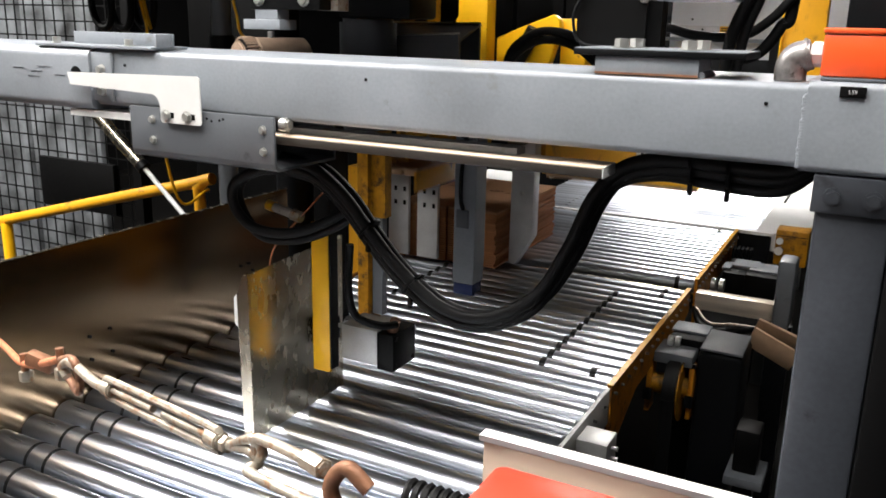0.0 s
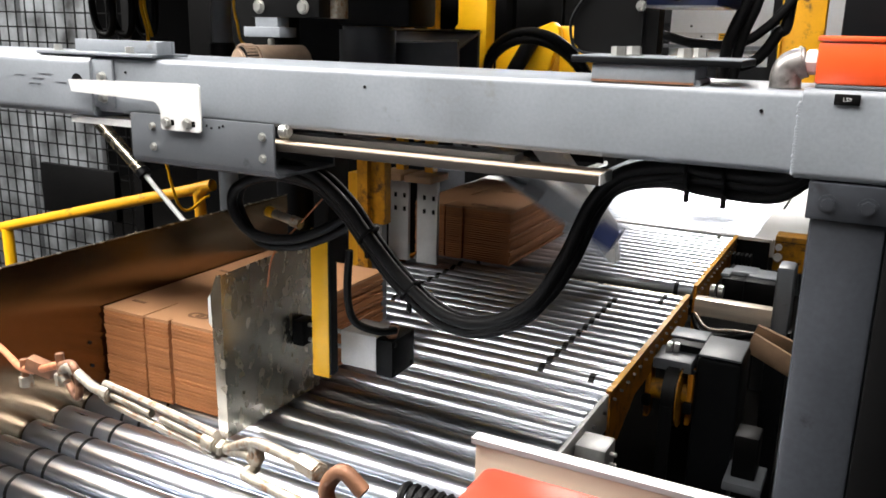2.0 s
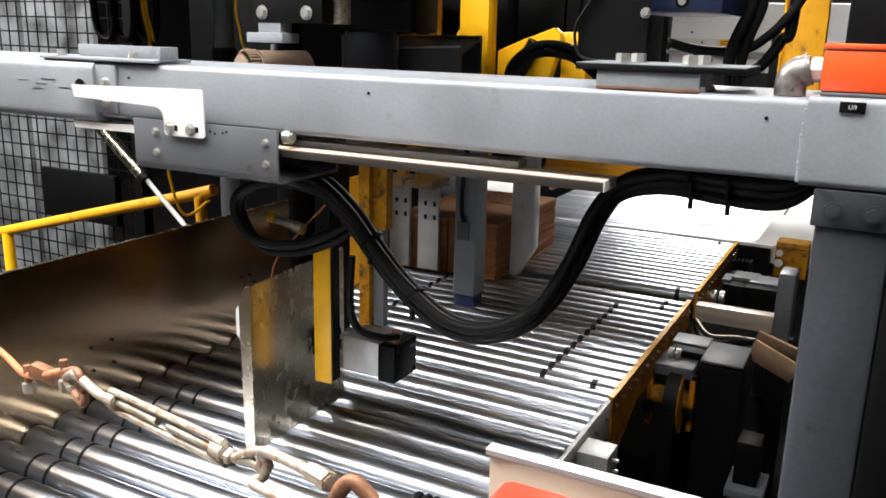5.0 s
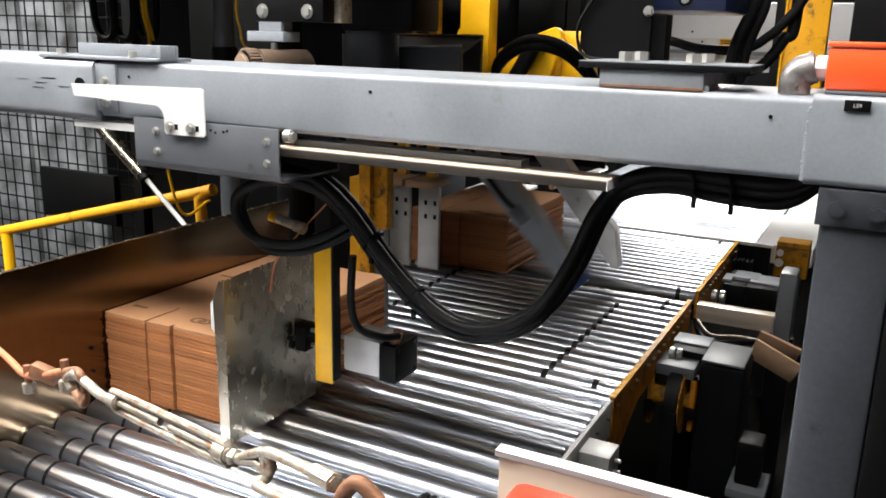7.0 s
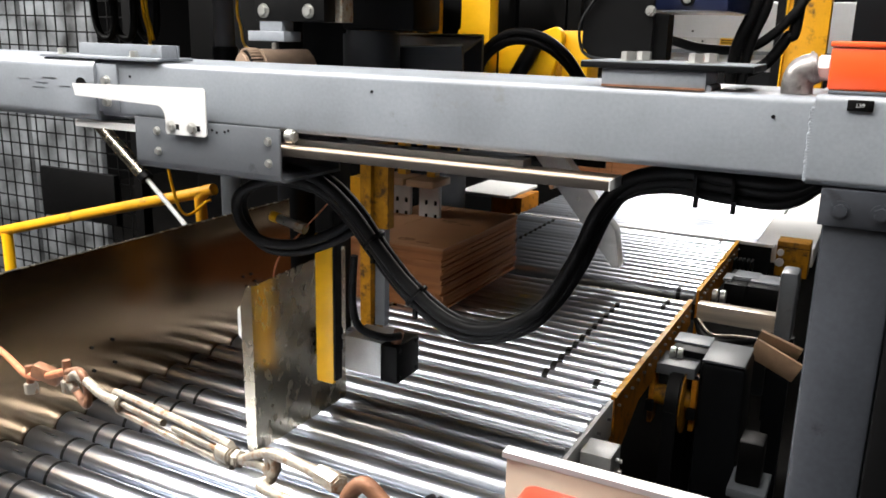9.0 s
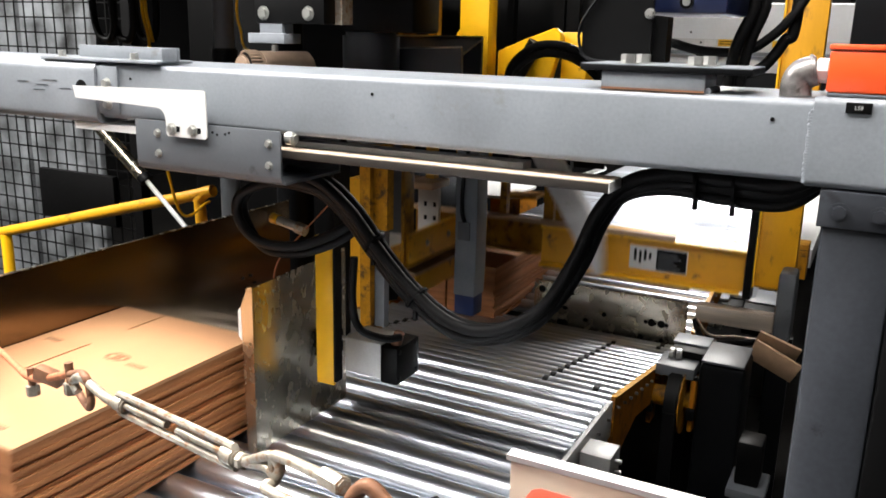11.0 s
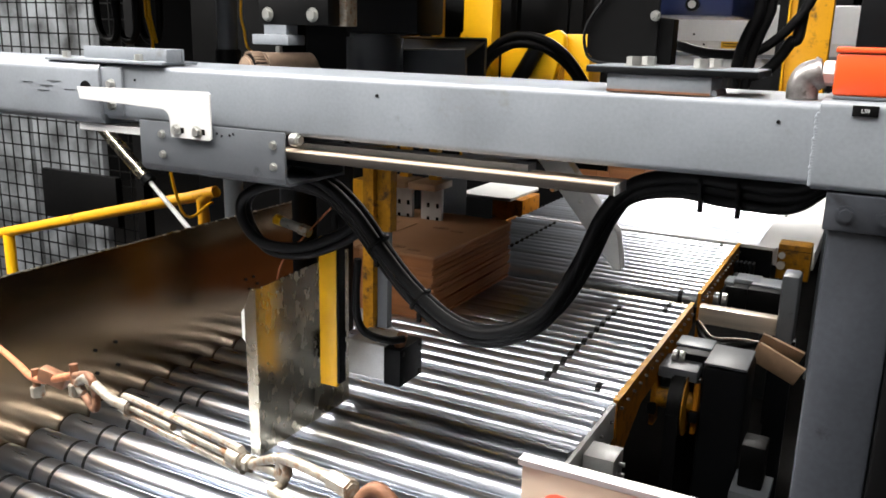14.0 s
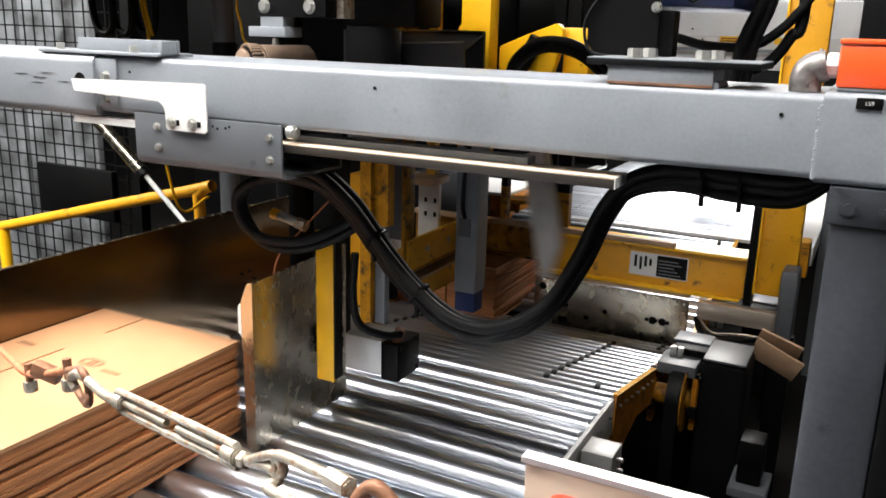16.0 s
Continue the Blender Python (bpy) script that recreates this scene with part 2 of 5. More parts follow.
def bolt(at, direction, r=0.008, h=0.006, bm=None, washer=True):
    at, d = Vector(at), Vector(direction).normalized()
    bm = bm or bmesh.new()
    if washer:
        cyl(at, at + d * 0.0015, r * 1.35, 16, bm=bm)
    return cyl(at + d * 0.0015, at + d * h, r, 6, bevel=r * 0.08, bm=bm)
M_FLAP = mat('tan_pressed_board', (0.55, 0.36, 0.22), 0.6, 0, scale=12, bump=0.2, vary=0.12)
M_CREAM = mat('cream_board', (0.64, 0.51, 0.39), 0.6, 0, scale=6, vary=0.05)
TB = [(-0.893, 0.555, 1.32), (-0.644, 0.433, 1.372), (-0.451, 0.358, 1.448), (-0.308, 0.27, 1.49), (-0.191, 0.223, 1.518), (0.023, 0.165, 1.538), (0.094, 0.139, 1.56), (0.171, 0.115, 1.581), (0.218, 0.095, 1.587), (0.09, 0.131, 1.541), (0.142, 0.114, 1.548), (0.285, 0.089, 1.607)]   # the turnbuckle's line, from the far rope to the near ring
REDX, REDZ = 0.404, 1.732
CYL = [(-2.033, 1.75, 1.598), (-1.794, 1.75, 1.408), (-1.62, 1.75, 1.261)]
YC1 = [(-2.008, 2.0, 2.083), (-2.007, 2.0, 1.98), (-1.992, 2.0, 1.919), (-1.982, 2.0, 1.869)]
YC2 = [(-1.991, 2.0, 2.083), (-1.989, 2.0, 1.981), (-1.974, 2.0, 1.919), (-1.961, 2.0, 1.869)]
AMB = [(-1.235, 1.65, 2.073), (-1.243, 1.65, 1.976), (-1.232, 1.65, 1.926), (-1.213, 1.65, 1.868)]
GRY = [(-1.508, 1.9, 2.018), (-1.521, 1.9, 1.811), (-1.546, 1.9, 2.018)]
BLK = [(-2.274, 2.0, 2.064), (-2.271, 2.0, 1.957), (-2.217, 2.0, 1.872), (-2.163, 2.0, 1.937), (-2.167, 2.0, 2.042)]

# ---- hall ----
RT = 0.9          # height of the roller tops
XF, XR = -1.339, -0.067   # fence and right rail


def structure(name, bm, material, label, category):
    ob = part(name, bm, material)
    return tagged(ob, label, category, kind="structure")


structure("floor", span((-8, -6, -0.1), (7, 12, 0)), M_CONC, "concrete factory floor, coloured near-black for shade", "floor")
structure("ceiling", span((-8, -6, 5.2), (7, 12, 5.3)), M_HALL, "factory hall ceiling, coloured near-black for shade", "ceiling")
structure("wall_west", span((-8.15, -6, 0), (-8, 12, 5.2)), M_HALL, "hall wall, coloured near-black for shade", "wall")
structure("wall_east", span((7, -6, 0), (7.15, 12, 5.2)), M_HALL, "hall wall, coloured near-black for shade", "wall")
structure("wall_north", span((-8, 12, 0), (7, 12.15, 5.2)), M_HALL, "hall wall behind the machines, coloured near-black for shade", "wall")
structure("wall_south", span((-8, -6.15, 0), (7, -6, 5.2)), M_HALL, "hall wall, coloured near-black for shade", "wall")
for lx, ly, lz, lp, lw, ln in LAMPS:
    f = thing("ceiling_light", "long white industrial light fixture, unseen, hanging from the ceiling", "light fixture", (lx, ly, lz), group="hall lights")
    part("housing", span((lx - lw / 2 - 0.03, ly - ln / 2 - 0.04, lz), (lx + lw / 2 + 0.03, ly + ln / 2 + 0.04, lz + 0.08), 0.01), M_WHITE, f)
    part("diffuser", span((lx - lw / 2, ly - ln / 2, lz - 0.02), (lx + lw / 2, ly + ln / 2, lz - 0.001), 0.004), M_GLOW, f)
    for s in (-0.5, 0.5):
        part("hanger", cyl((lx, ly + s, lz + 0.08), (lx, ly + s, 5.2), 0.006, 8), M_ZINC, f)


# ---- roller tables ----
def roller_mesh(x0, x1, y, r, parent):
    z = RT - r
    return part("roller", cyl((x0, y, z), (x1, y, z), r, 28, bevel=0.002), M_STEEL, parent)


def shaft_ends(x, ys, z, parent):
    first = None
    for y in ys:
        if first is None:
            first = part("shaft_end", cyl((x, y, z), (x + 0.010, y, z), 0.005, 6), M_GREASE, parent)
        else:
            again(first, (0, y - ys[0], 0))


def band_rings(x, ys, r, parent, name="drive_band", w=0.009):
    first = None
    for y in ys:
        if first is None:
            first = part(name, cyl((x - w, y, RT - r), (x + w, y, RT - r), r + 0.0015, 20), M_RUB, parent, "black rubber band on the roller")
        else:
            again(first, (0, y - ys[0], 0))


def infeed():
    t = thing("infeed_conveyor", "wide roller conveyor with bright steel rollers and aluminium side rail", "conveyor", (-0.7, 0.5, 0))
    ys = [1.798 - 0.0985 * i for i in range(66)]
    first = roller_mesh(XF + 0.002, XR - 0.012, ys[0], 0.0405, t)
    for y in ys[1:]:
        again(first, (0, y - ys[0], 0))
    band_rings(-1.125, ys[5:20], 0.0405, t, w=0.0045)
    band_rings(-1.19, ys[5:20], 0.0405, t, w=0.0045)
    part("side_rail", span((XR - 0.004, -4.75, 0.79), (XR + 0.008, 1.845, 0.903), 0.001), M_ALU, t, "pale aluminium side rail")
    part("side_rail", span((XF - 0.03, -4.75, 0.74), (XF - 0.008, 1.845, 0.86)), M_GREYD, t)
    shaft_ends(XR + 0.008, [y for y in ys if y > 0.6], 0.862, t)
    for x in (XF - 0.02, XR + 0.002):
        for y in (-4.6, -2.6, -0.6, 0.6, 1.6):
            part("leg", span((x - 0.02, y - 0.03, 0), (x + 0.02, y + 0.03, 0.79 if x > -1 else 0.74)), M_GREYD, t)
    return t


def tilt_table(name, label, pivot, y0, y1, bands):
    t = thing(name, label, "conveyor", (-0.7, pivot, 0.84), group="tilting roller tables")
    n = 15
    step = (y1 - y0) / n
    ys = [y0 + step * (i + 0.5) for i in range(n)]
    first = roller_mesh(XF + 0.03, XR - 0.008, ys[0], 0.032, t)
    for y in ys[1:]:
        again(first, (0, y - ys[0], 0))
    for x, sel in bands:
        band_rings(x, [y for y in ys if sel[0] < y < sel[1]], 0.032, t)
    prof = [(y0, 0.903), (y1, 0.903), (y1, 0.80), (y1 - 0.12, 0.78), (y0 + 0.30, 0.78), (y0 + 0.12, 0.70), (y0 + 0.02, 0.70)]
    part("side_rail", prism(prof, "x", XR - 0.004, XR + 0.008), M_ORNG, t, "ochre painted side rail with a row of shaft bolts")
    # Brighter yellow than the rail: light on its top is painted here.
    part("rail_lip", span((XR - 0.006, y0, 0.9035), (XR + 0.012, y1, 0.9065)), M_YEL, t, "rail lip in brighter yellow, as if lit")
    part("side_rail", span((XF + 0.005, y0, 0.80), (XF + 0.02, y1, 0.90)), M_ORNG, t)
    shaft_ends(XR + 0.008, ys, 0.868, t)
    for y in (y0 + 0.06, y1 - 0.06):
        part("cross_member", span((XF + 0.02, y - 0.02, 0.76), (XR - 0.004, y + 0.02, 0.83)), M_DARK, t)
    return t


infeed_conveyor = infeed()
table_one = tilt_table("tilting_roller_table", "tilting roller table with steel rollers and ochre side rail", 1.86, 1.86, 2.935,
                       [(-0.31, (1.9, 2.8)), (-0.145, (1.9, 2.02)), (-0.145, (2.82, 3.0)), (-1.07, (2.2, 3.0))])
table_two = tilt_table("tilting_roller_table", "second tilting roller table with steel rollers and ochre side rail", 4.10, 3.075, 4.10,
                       [(-0.145, (3.0, 3.12)), (-0.145, (4.0, 4.2)), (-1.07, (3.1, 4.1))])


def exit_conveyor():
    t = thing("exit_conveyor", "brightly lit roller conveyor with white metal side plate", "conveyor", (-0.6, 5.3, 0))
    ys = [4.18 + 0.066 * i for i in range(106)]
    first = roller_mesh(-1.3, 0.02, ys[0], 0.027, t)
    for y in ys[1:]:
        again(first, (0, y - ys[0], 0))
    part("end_plate", span((-1.3, 4.115, 0.885), (0.11, 4.15, 0.9)), M_WHITE, t, "white painted end plate")
    part("side_plate", span((0.022, 4.15, 0.80), (0.30, 11.2, 0.898), 0.003), M_WHITE, t, "white painted side plate")
    part("front_plate", span((-1.3, 4.125, 0.72), (0.10, 4.145, 0.884)), M_DARK, t)
    for y in (4.3, 6.3, 8.6, 11.0):
        for x in (-1.3, 0.1):
            part("leg", span((x - 0.03, y - 0.03, 0), (x + 0.03, y + 0.03, 0.80)), M_GREYD, t)
    part("left_tray", span((-1.86, 4.42, 0.91), (-1.50, 4.90, 0.93), 0.002), M_WHITE, t, "white painted side tray")
    part("tray_box", span((-1.66, 4.50, 0.60), (-1.45, 4.80, 0.909), 0.003), M_ORNG, t, "brown box under the tray")
    part("tray_leg", span((-1.6, 4.5, 0.0), (-1.5, 4.6, 0.5995)), M_DARK, t)
    part("slot", span((0.06, 5.0, 0.8985), (0.075, 5.5, 0.9)), M_BLACK, t)
    part("chain", tube([(-1.40, 4.9, 0.93), (-1.36, 5.3, 0.94), (-1.30, 5.8, 0.95)], 0.02, 8), M_ZINC, t)
    return t


exit_conveyor()


def strap_frame():
    t = thing("strap_frame", "perforated steel cross plate with a pale strapping track bar", "machine frame", (-0.5, 2.97, 0))
    part("hole_plate", span((-0.745, 2.972, 0.64), (XR - 0.01, 2.985, 0.88), 0.002), M_STAIN, t, "worn steel plate with bolt holes")
    rnd = random.Random(4)
    for i in range(18):
        x, z = rnd.uniform(-0.75, -0.12), rnd.choice((0.70, 0.73, 0.77, 0.84))
        part("hole", cyl((x, 2.9705, z), (x, 2.9725, z), rnd.choice((0.008, 0.01, 0.016)), 14), M_BLACK, t)
    part("track_bar", span((XR + 0.03, 2.93, 0.825), (0.27, 2.985, 0.895), 0.003), M_TRACK, t, "pale brushed aluminium track bar")
    part("end_cap", span((0.262, 2.86, 0.82), (0.325, 2.98, 1.09), 0.014), M_GREYD, t, "grey rounded end cap")
    for x in (-0.7, 0.29):
        part("leg", span((x - 0.04, 2.972, 0), (x + 0.04, 3.01, 0.80 if x > 0 else 0.64)), M_DARK, t)
    return t


strap_frame()


def fence():
    t = thing("side_fence", "tall milled steel side fence plate beside the rollers", "fence", (XF, 0.5, 0.88))
    part("plate", span((XF - 0.008, -4.75, 0.862), (XF, 2.0, 1.326), 0.0012), M_PLATE, t)
    # The lit top edge is painted as a strip of brighter steel.
    part("top_edge", span((XF - 0.0085, -4.75, 1.3265), (XF + 0.0005, 2.0, 1.3285)), M_STAIN, t, "bright top edge, coloured as if lit")
    for y, z in ((1.181, 1.055), (1.184, 0.984), (1.11, 1.053), (1.111, 0.984), (1.74, 1.10), (1.78, 1.10), (1.80, 1.07), (1.76, 1.06)):
        part("screw", cyl((XF, y, z), (XF + 0.003, y, z), 0.005, 10), M_DARK, t)
    for y in (0.0, 0.9, 1.9):
        part("bracket", span((XF - 0.05, y - 0.03, 0.74), (XF - 0.008, y + 0.03, 1.2)), M_GREYD, t)
    return t


fence()


# ---- overhead frame ----
def rounded_beam(x0, x1, y0, y1, z0, z1, r):
    poly = []
    for cy, cz, a0 in ((y1 - r, z1 - r, 0), (y0 + r, z1 - r, 90), (y0 + r, z0 + r, 180), (y1 - r, z0 + r, 270)):
        for k in range(6):
            a = radians(a0 + 18 * k)
            poly.append((cy + r * math.cos(a), cz + r * math.sin(a)))
    return prism(poly, "x", x0, x1)


def overhead_frame():
    t = thing("overhead_frame", "grey enamelled square tube frame over the conveyor", "machine frame", (0.5, 1.05, 0))
    part("cross_beam", rounded_beam(-1.093, 0.43, 1.0, 1.27, 1.718, 1.8445, 0.012), M_GREY, t, "grey painted square tube cross beam")
    part("side_beam", rounded_beam(-2.6, -1.096, 0.985, 1.27, 1.705, 1.847, 0.022), M_GREY, t)
    part("corner_tube", rounded_beam(0.431, 0.75, 0.992, 1.27, 1.714, 1.850, 0.012), M_GREY, t)
    part("post", span((0.462, 0.998, 0.0), (0.57, 1.108, 1.713), 0.01), M_POST, t, "dark grey painted post")
    bm = bmesh.new()
    for i in range(26):
        z = 1.722 + i * 0.0042
        box((0.431 + random.uniform(-0.001, 0.001), 0.998, z), (0.011 + random.uniform(-0.002, 0.002), 0.008, 0.007), 0.002, bm=bm)
    part("weld_seam", bm, M_GREY, t)
    # Black strip for the dark right part of the post.
    part("post_side_strip", span((0.5705, 0.985, 0.0), (0.66, 1.10, 1.655), 0.004), M_BLACK, t, "black strip along the post's right side")
    part("post_collar", span((0.455, 0.992, 1.655), (0.58, 1.115, 1.712), 0.002), M_POST, t)
    for x in (0.485, 0.54):
        part("bolt", bolt((x, 0.992, 1.68), (0, -1, 0), 0.011, 0.008), M_POST, t)
    for x in (-0.35, 0.374, -0.995):
        part("drill_hole", cyl((x, 0.9985, 1.812), (x, 1.0005, 1.812), 0.0032, 12), M_BLACK, t)
    part("splice_plate", span((-1.095, 0.992, 1.73), (-1.03, 0.9985, 1.838), 0.001), M_GREY, t)
    for z in (1.80, 1.752):
        part("bolt", bolt((-1.062, 0.992, z), (0, -1, 0), 0.009, 0.012), M_ZINC, t)
    rnd = random.Random(11)
    for k in range(5):
        x = rnd.uniform(-1.4, -1.2)
        part("scratch", span((x, 0.9838, 1.775 + 0.006 * k), (x + rnd.uniform(0.02, 0.06), 0.9849, 1.7758 + 0.006 * k)), M_DARK, t)
    for x in (-0.735, -0.722, -0.70, -0.69):
        part("stain_dot", cyl((x, 0.9742, 1.712 + 0.004 * math.sin(x * 90)), (x, 0.9752, 1.712 + 0.004 * math.sin(x * 90)), 0.003, 8), M_BLACK, t)
    part("cut_out", cyl((-1.14, 0.9838, 1.787), (-1.14, 0.986, 1.787), 0.018, 20), M_BLACK, t)
    return t


overhead_frame()

tag = thing("name_tag", "small black engraved tag with white letters", "sign", (0.492, 0.992, 1.835))
part("plate", span((0.474, 0.9885, 1.828), (0.509, 0.9915, 1.844), 0.0008), M_BLACK, tag)


def lettering(word, at, size, material, parent, rot=(90, 0, 0)):
    cu = bpy.data.curves.new("letters", "FONT")
    cu.body, cu.size, cu.extrude = word, size, 0.0003
    cu.align_x, cu.align_y = "CENTER", "CENTER"
    tmp = bpy.data.objects.new("tmp_letters", cu)
    me = bpy.data.meshes.new_from_object(tmp)
    bpy.data.objects.remove(tmp)
    bm = bmesh.new()
    bm.from_mesh(me)
    bmesh.ops.rotate(bm, verts=bm.verts, matrix=Euler([radians(a) for a in rot]).to_matrix())
    bmesh.ops.translate(bm, verts=bm.verts, vec=at)
    return part("letters", bm, material, parent, smooth=0)


lettering("LS9", (0.4915, 0.988, 1.836), 0.008, M_WHITE, tag)


def mount_plates():
    t = thing("splice_angle", "grey steel angle bolted on the beam top", "bracket", (-1.1, 1.05, 1.847))
    part("angle", span((-1.28, 0.99, 1.8475), (-0.90, 1.10, 1.854), 0.001), M_GREY, t)
    part("flange", span((-1.21, 1.045, 1.8545), (-0.893, 1.053, 1.882), 0.001), M_GREY, t)
    part("end_fold", span((-0.900, 1.0, 1.8545), (-0.893, 1.044, 1.882), 0.001), M_GREY, t)
    for x in (-1.24, -1.0):
        part("bolt", bolt((x, 1.02, 1.8545), (0, 0, 1), 0.010, 0.014), M_ZINC, t)
    p = thing("mounting_plate", "thick grey mounting block under a bolted bracket", "bracket", (0.17, 1.06, 1.846))
    part("block", span((0.098, 1.005, 1.8455), (0.268, 1.10, 1.874), 0.002), M_GREY, p)
    part("rust_line", span((0.099, 1.0035, 1.8448), (0.267, 1.0049, 1.8485)), M_RUST, p)
    part("weld_fillet", tube([(0.271, 1.01, 1.848), (0.273, 1.05, 1.849), (0.272, 1.09, 1.848)], 0.006, 8), M_GREY, p)
    b = thing("bent_bracket", "dark bent steel bracket bolted on the grey block", "bracket", (0.17, 1.1, 1.875))
    part("base", span((0.062, 1.0, 1.8745), (0.338, 1.15, 1.8845), 0.001), M_DARK, b)
    # Grey skin on the dark base paints the light on its top.
    part("top_skin", span((0.063, 1.001, 1.8846), (0.337, 1.149, 1.886)), M_GREY, b, "upper face coloured lighter, as if lit")
    part("upright", prism([(0.012, 1.905), (0.03, 1.8865), (0.14, 1.8865), (0.14, 2.12), (0.05, 2.12), (0.012, 1.95)], "y", 1.15, 1.16), M_BLACK, b, "black painted upright sheet")
    # Edge drawn a little lighter than the black sheet.
    part("edge_strip", tube([(0.064, 1.145, 1.884), (0.03, 1.145, 1.888), (0.012, 1.145, 1.905), (0.010, 1.145, 1.95), (0.05, 1.145, 2.02), (0.07, 1.145, 2.12)], 0.003, 8, n=5), M_DARK, b, "edge of the bent sheet, lighter than its face")
    for x in (0.135, 0.245):
        for dy in (0.0, 0.045):
            part("bolt", bolt((x + dy * 0.3, 1.03 + dy, 1.8865), (0, 0, 1), 0.013, 0.015), M_ZINC, b)
    d = thing("servo_drive", "navy blue drive unit on the dark bracket", "motor", (0.2, 1.4, 1.97))
    part("body", span((0.09, 1.21, 1.972), (0.255, 1.5, 2.12), 0.006), M_NAVY, d)
    part("plate", span((0.06, 1.161, 1.8865), (0.165, 1.20, 1.965)), M_BLACK, d)
    part("lug", cyl((0.185, 1.20, 1.992), (0.185, 1.209, 1.992), 0.012, 16), M_BLACK, d)
    part("screw", bolt((0.135, 1.149, 1.970), (0, -1, 0), 0.007, 0.012), M_ZINC, d)
    part("clamp", cyl((0.185, 1.199, 1.992), (0.185, 1.2, 1.992), 0.007, 12), M_ZINC, d)


mount_plates()


def red_switch():
    t = thing("red_switch_box", "bright red plastic switch box on the beam", "switch", (0.5, 1.05, 1.834))
    part("body", span((0.443, 1.0, 1.856), (0.62, 1.1, 1.917), 0.004), M_RED, t)
    part("lid", span((0.441, 0.998, 1.9175), (0.622, 1.102, 1.926), 0.003), M_RED, t)
    part("base", span((0.445, 1.0, 1.8505), (0.62, 1.1, 1.8555), 0.001), M_GREYD, t)
    e = thing("cable_elbow", "grey metal cable elbow fitting beside the red box", "pipe fitting", (0.40, 1.05, 1.834))
    part("elbow", tube([(0.398, 1.05, 1.846), (0.398, 1.05, 1.866), (0.405, 1.05, 1.88), (0.425, 1.05, 1.886)], 0.0235, 18), M_GREASE, e)
    part("collar", cyl((0.412, 1.05, 1.884), (0.424, 1.05, 1.886), 0.0255, 18, bevel=0.004), M_GREASE, e)
    part("nut", cyl((0.424, 1.05, 1.886), (0.442, 1.05, 1.886), 0.019, 8, bevel=0.002), M_WHITE, e)


red_switch()


def channel_and_bar():
    t = thing("channel_bracket", "grey folded steel channel bolted under the beam", "bracket", (-0.76, 1.0, 1.62))
    part("front_web", span((-0.963, 0.975, 1.63), (-0.556, 0.981, 1.727), 0.001), M_GREYD, t)
    part("bottom_fold", prism([(0.975, 1.632), (0.979, 1.620), (0.99, 1.614), (1.19, 1.614), (1.19, 1.620), (0.993, 1.620), (0.985, 1.625), (0.981, 1.632)], "x", -0.963, -0.556), M_GREYD, t)
    part("back_web", span((-0.963, 1.184, 1.621), (-0.556, 1.19, 1.722)), M_GREYD, t)
    for x in (-0.895, -0.585):
        for z in (1.70, 1.655):
            part("bolt", bolt((x, 0.975, z), (0, -1, 0), 0.007, 0.007), M_ZINC, t)
    part("end_roller", cyl((-0.556, 1.0, 1.712), (-0.537, 1.0, 1.712), 0.014, 16, bevel=0.002), M_ZINC, t)
    part("end_roller", cyl((-0.537, 1.0, 1.712), (-0.533, 1.0, 1.712), 0.010, 6), M_ZINC, t)
    w = thing("white_cover_bracket", "white powder-coated L-shaped cover bracket with slotted bolts", "bracket", (-0.9, 0.965, 1.7))
    arc = [(-0.885 + 0.025 * math.cos(a), 1.732 + 0.025 * math.sin(a)) for a in [math.pi / 2 - k * math.pi / 12 for k in range(7)]]
    poly = [(-1.147, 1.792), (-0.75, 1.80), (-0.743, 1.795), (-0.743, 1.702), (-0.75, 1.697), (-0.855, 1.697), (-0.86, 1.703)] + arc[::-1] + [(-1.14, 1.765)]
    part("sheet", prism(poly, "y", 0.966, 0.9695), M_WHITE, w)
    for x in (-0.842, -0.782):
        part("slot", span((x, 0.9652, 1.708), (x + 0.022, 0.9662, 1.72)), M_BLACK, w)
        part("bolt", bolt((x, 0.966, 1.713), (0, -1, 0), 0.010, 0.009), M_ZINC, w)
    b = thing("flat_guide_bar", "long flat steel guide bar, its upper face coloured pale as if lit", "guide bar", (-0.2, 1.1, 1.66))
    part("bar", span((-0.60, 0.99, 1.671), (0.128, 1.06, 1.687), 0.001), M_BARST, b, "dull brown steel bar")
    # Light on the bar's top is painted as this pale strip.
    part("top_face", span((-0.60, 0.9905, 1.6872), (0.128, 1.06, 1.690), 0.0005), M_CREAM, b, "upper face coloured pale, as if lit")
    part("end_face", span((0.1282, 0.99, 1.671), (0.130, 1.06, 1.690)), M_ALU, b)
    part("upper_strip", span((-0.56, 1.03, 1.6895), (-0.045, 1.07, 1.703)), M_GREY, b)
    part("left_strip", span((-1.19, 1.0, 1.688), (-0.964, 1.05, 1.704)), M_ALU, b)
    c = thing("air_cylinder", "bright steel pneumatic cylinder hanging under the beam", "cylinder", (-1.33, 1.3, 1.53))
    a, m, e = Vector(CYL[0]), Vector(CYL[1]), Vector(CYL[2])
    part("barrel", cyl(a, m, 0.023, 24, bevel=0.002), M_STAIN, c)
    part("gland", cyl(m, m + (e - m) * 0.12, 0.025, 20, bevel=0.002), M_DARK, c)
    part("rod", cyl(m, e + (e - m) * 0.6, 0.009, 14), M_ALU, c)
    part("hanger", span((a.x - 0.02, 1.105, 1.68), (a.x + 0.02, a.y + 0.02, 1.70)), M_GREYD, c)


channel_and_bar()


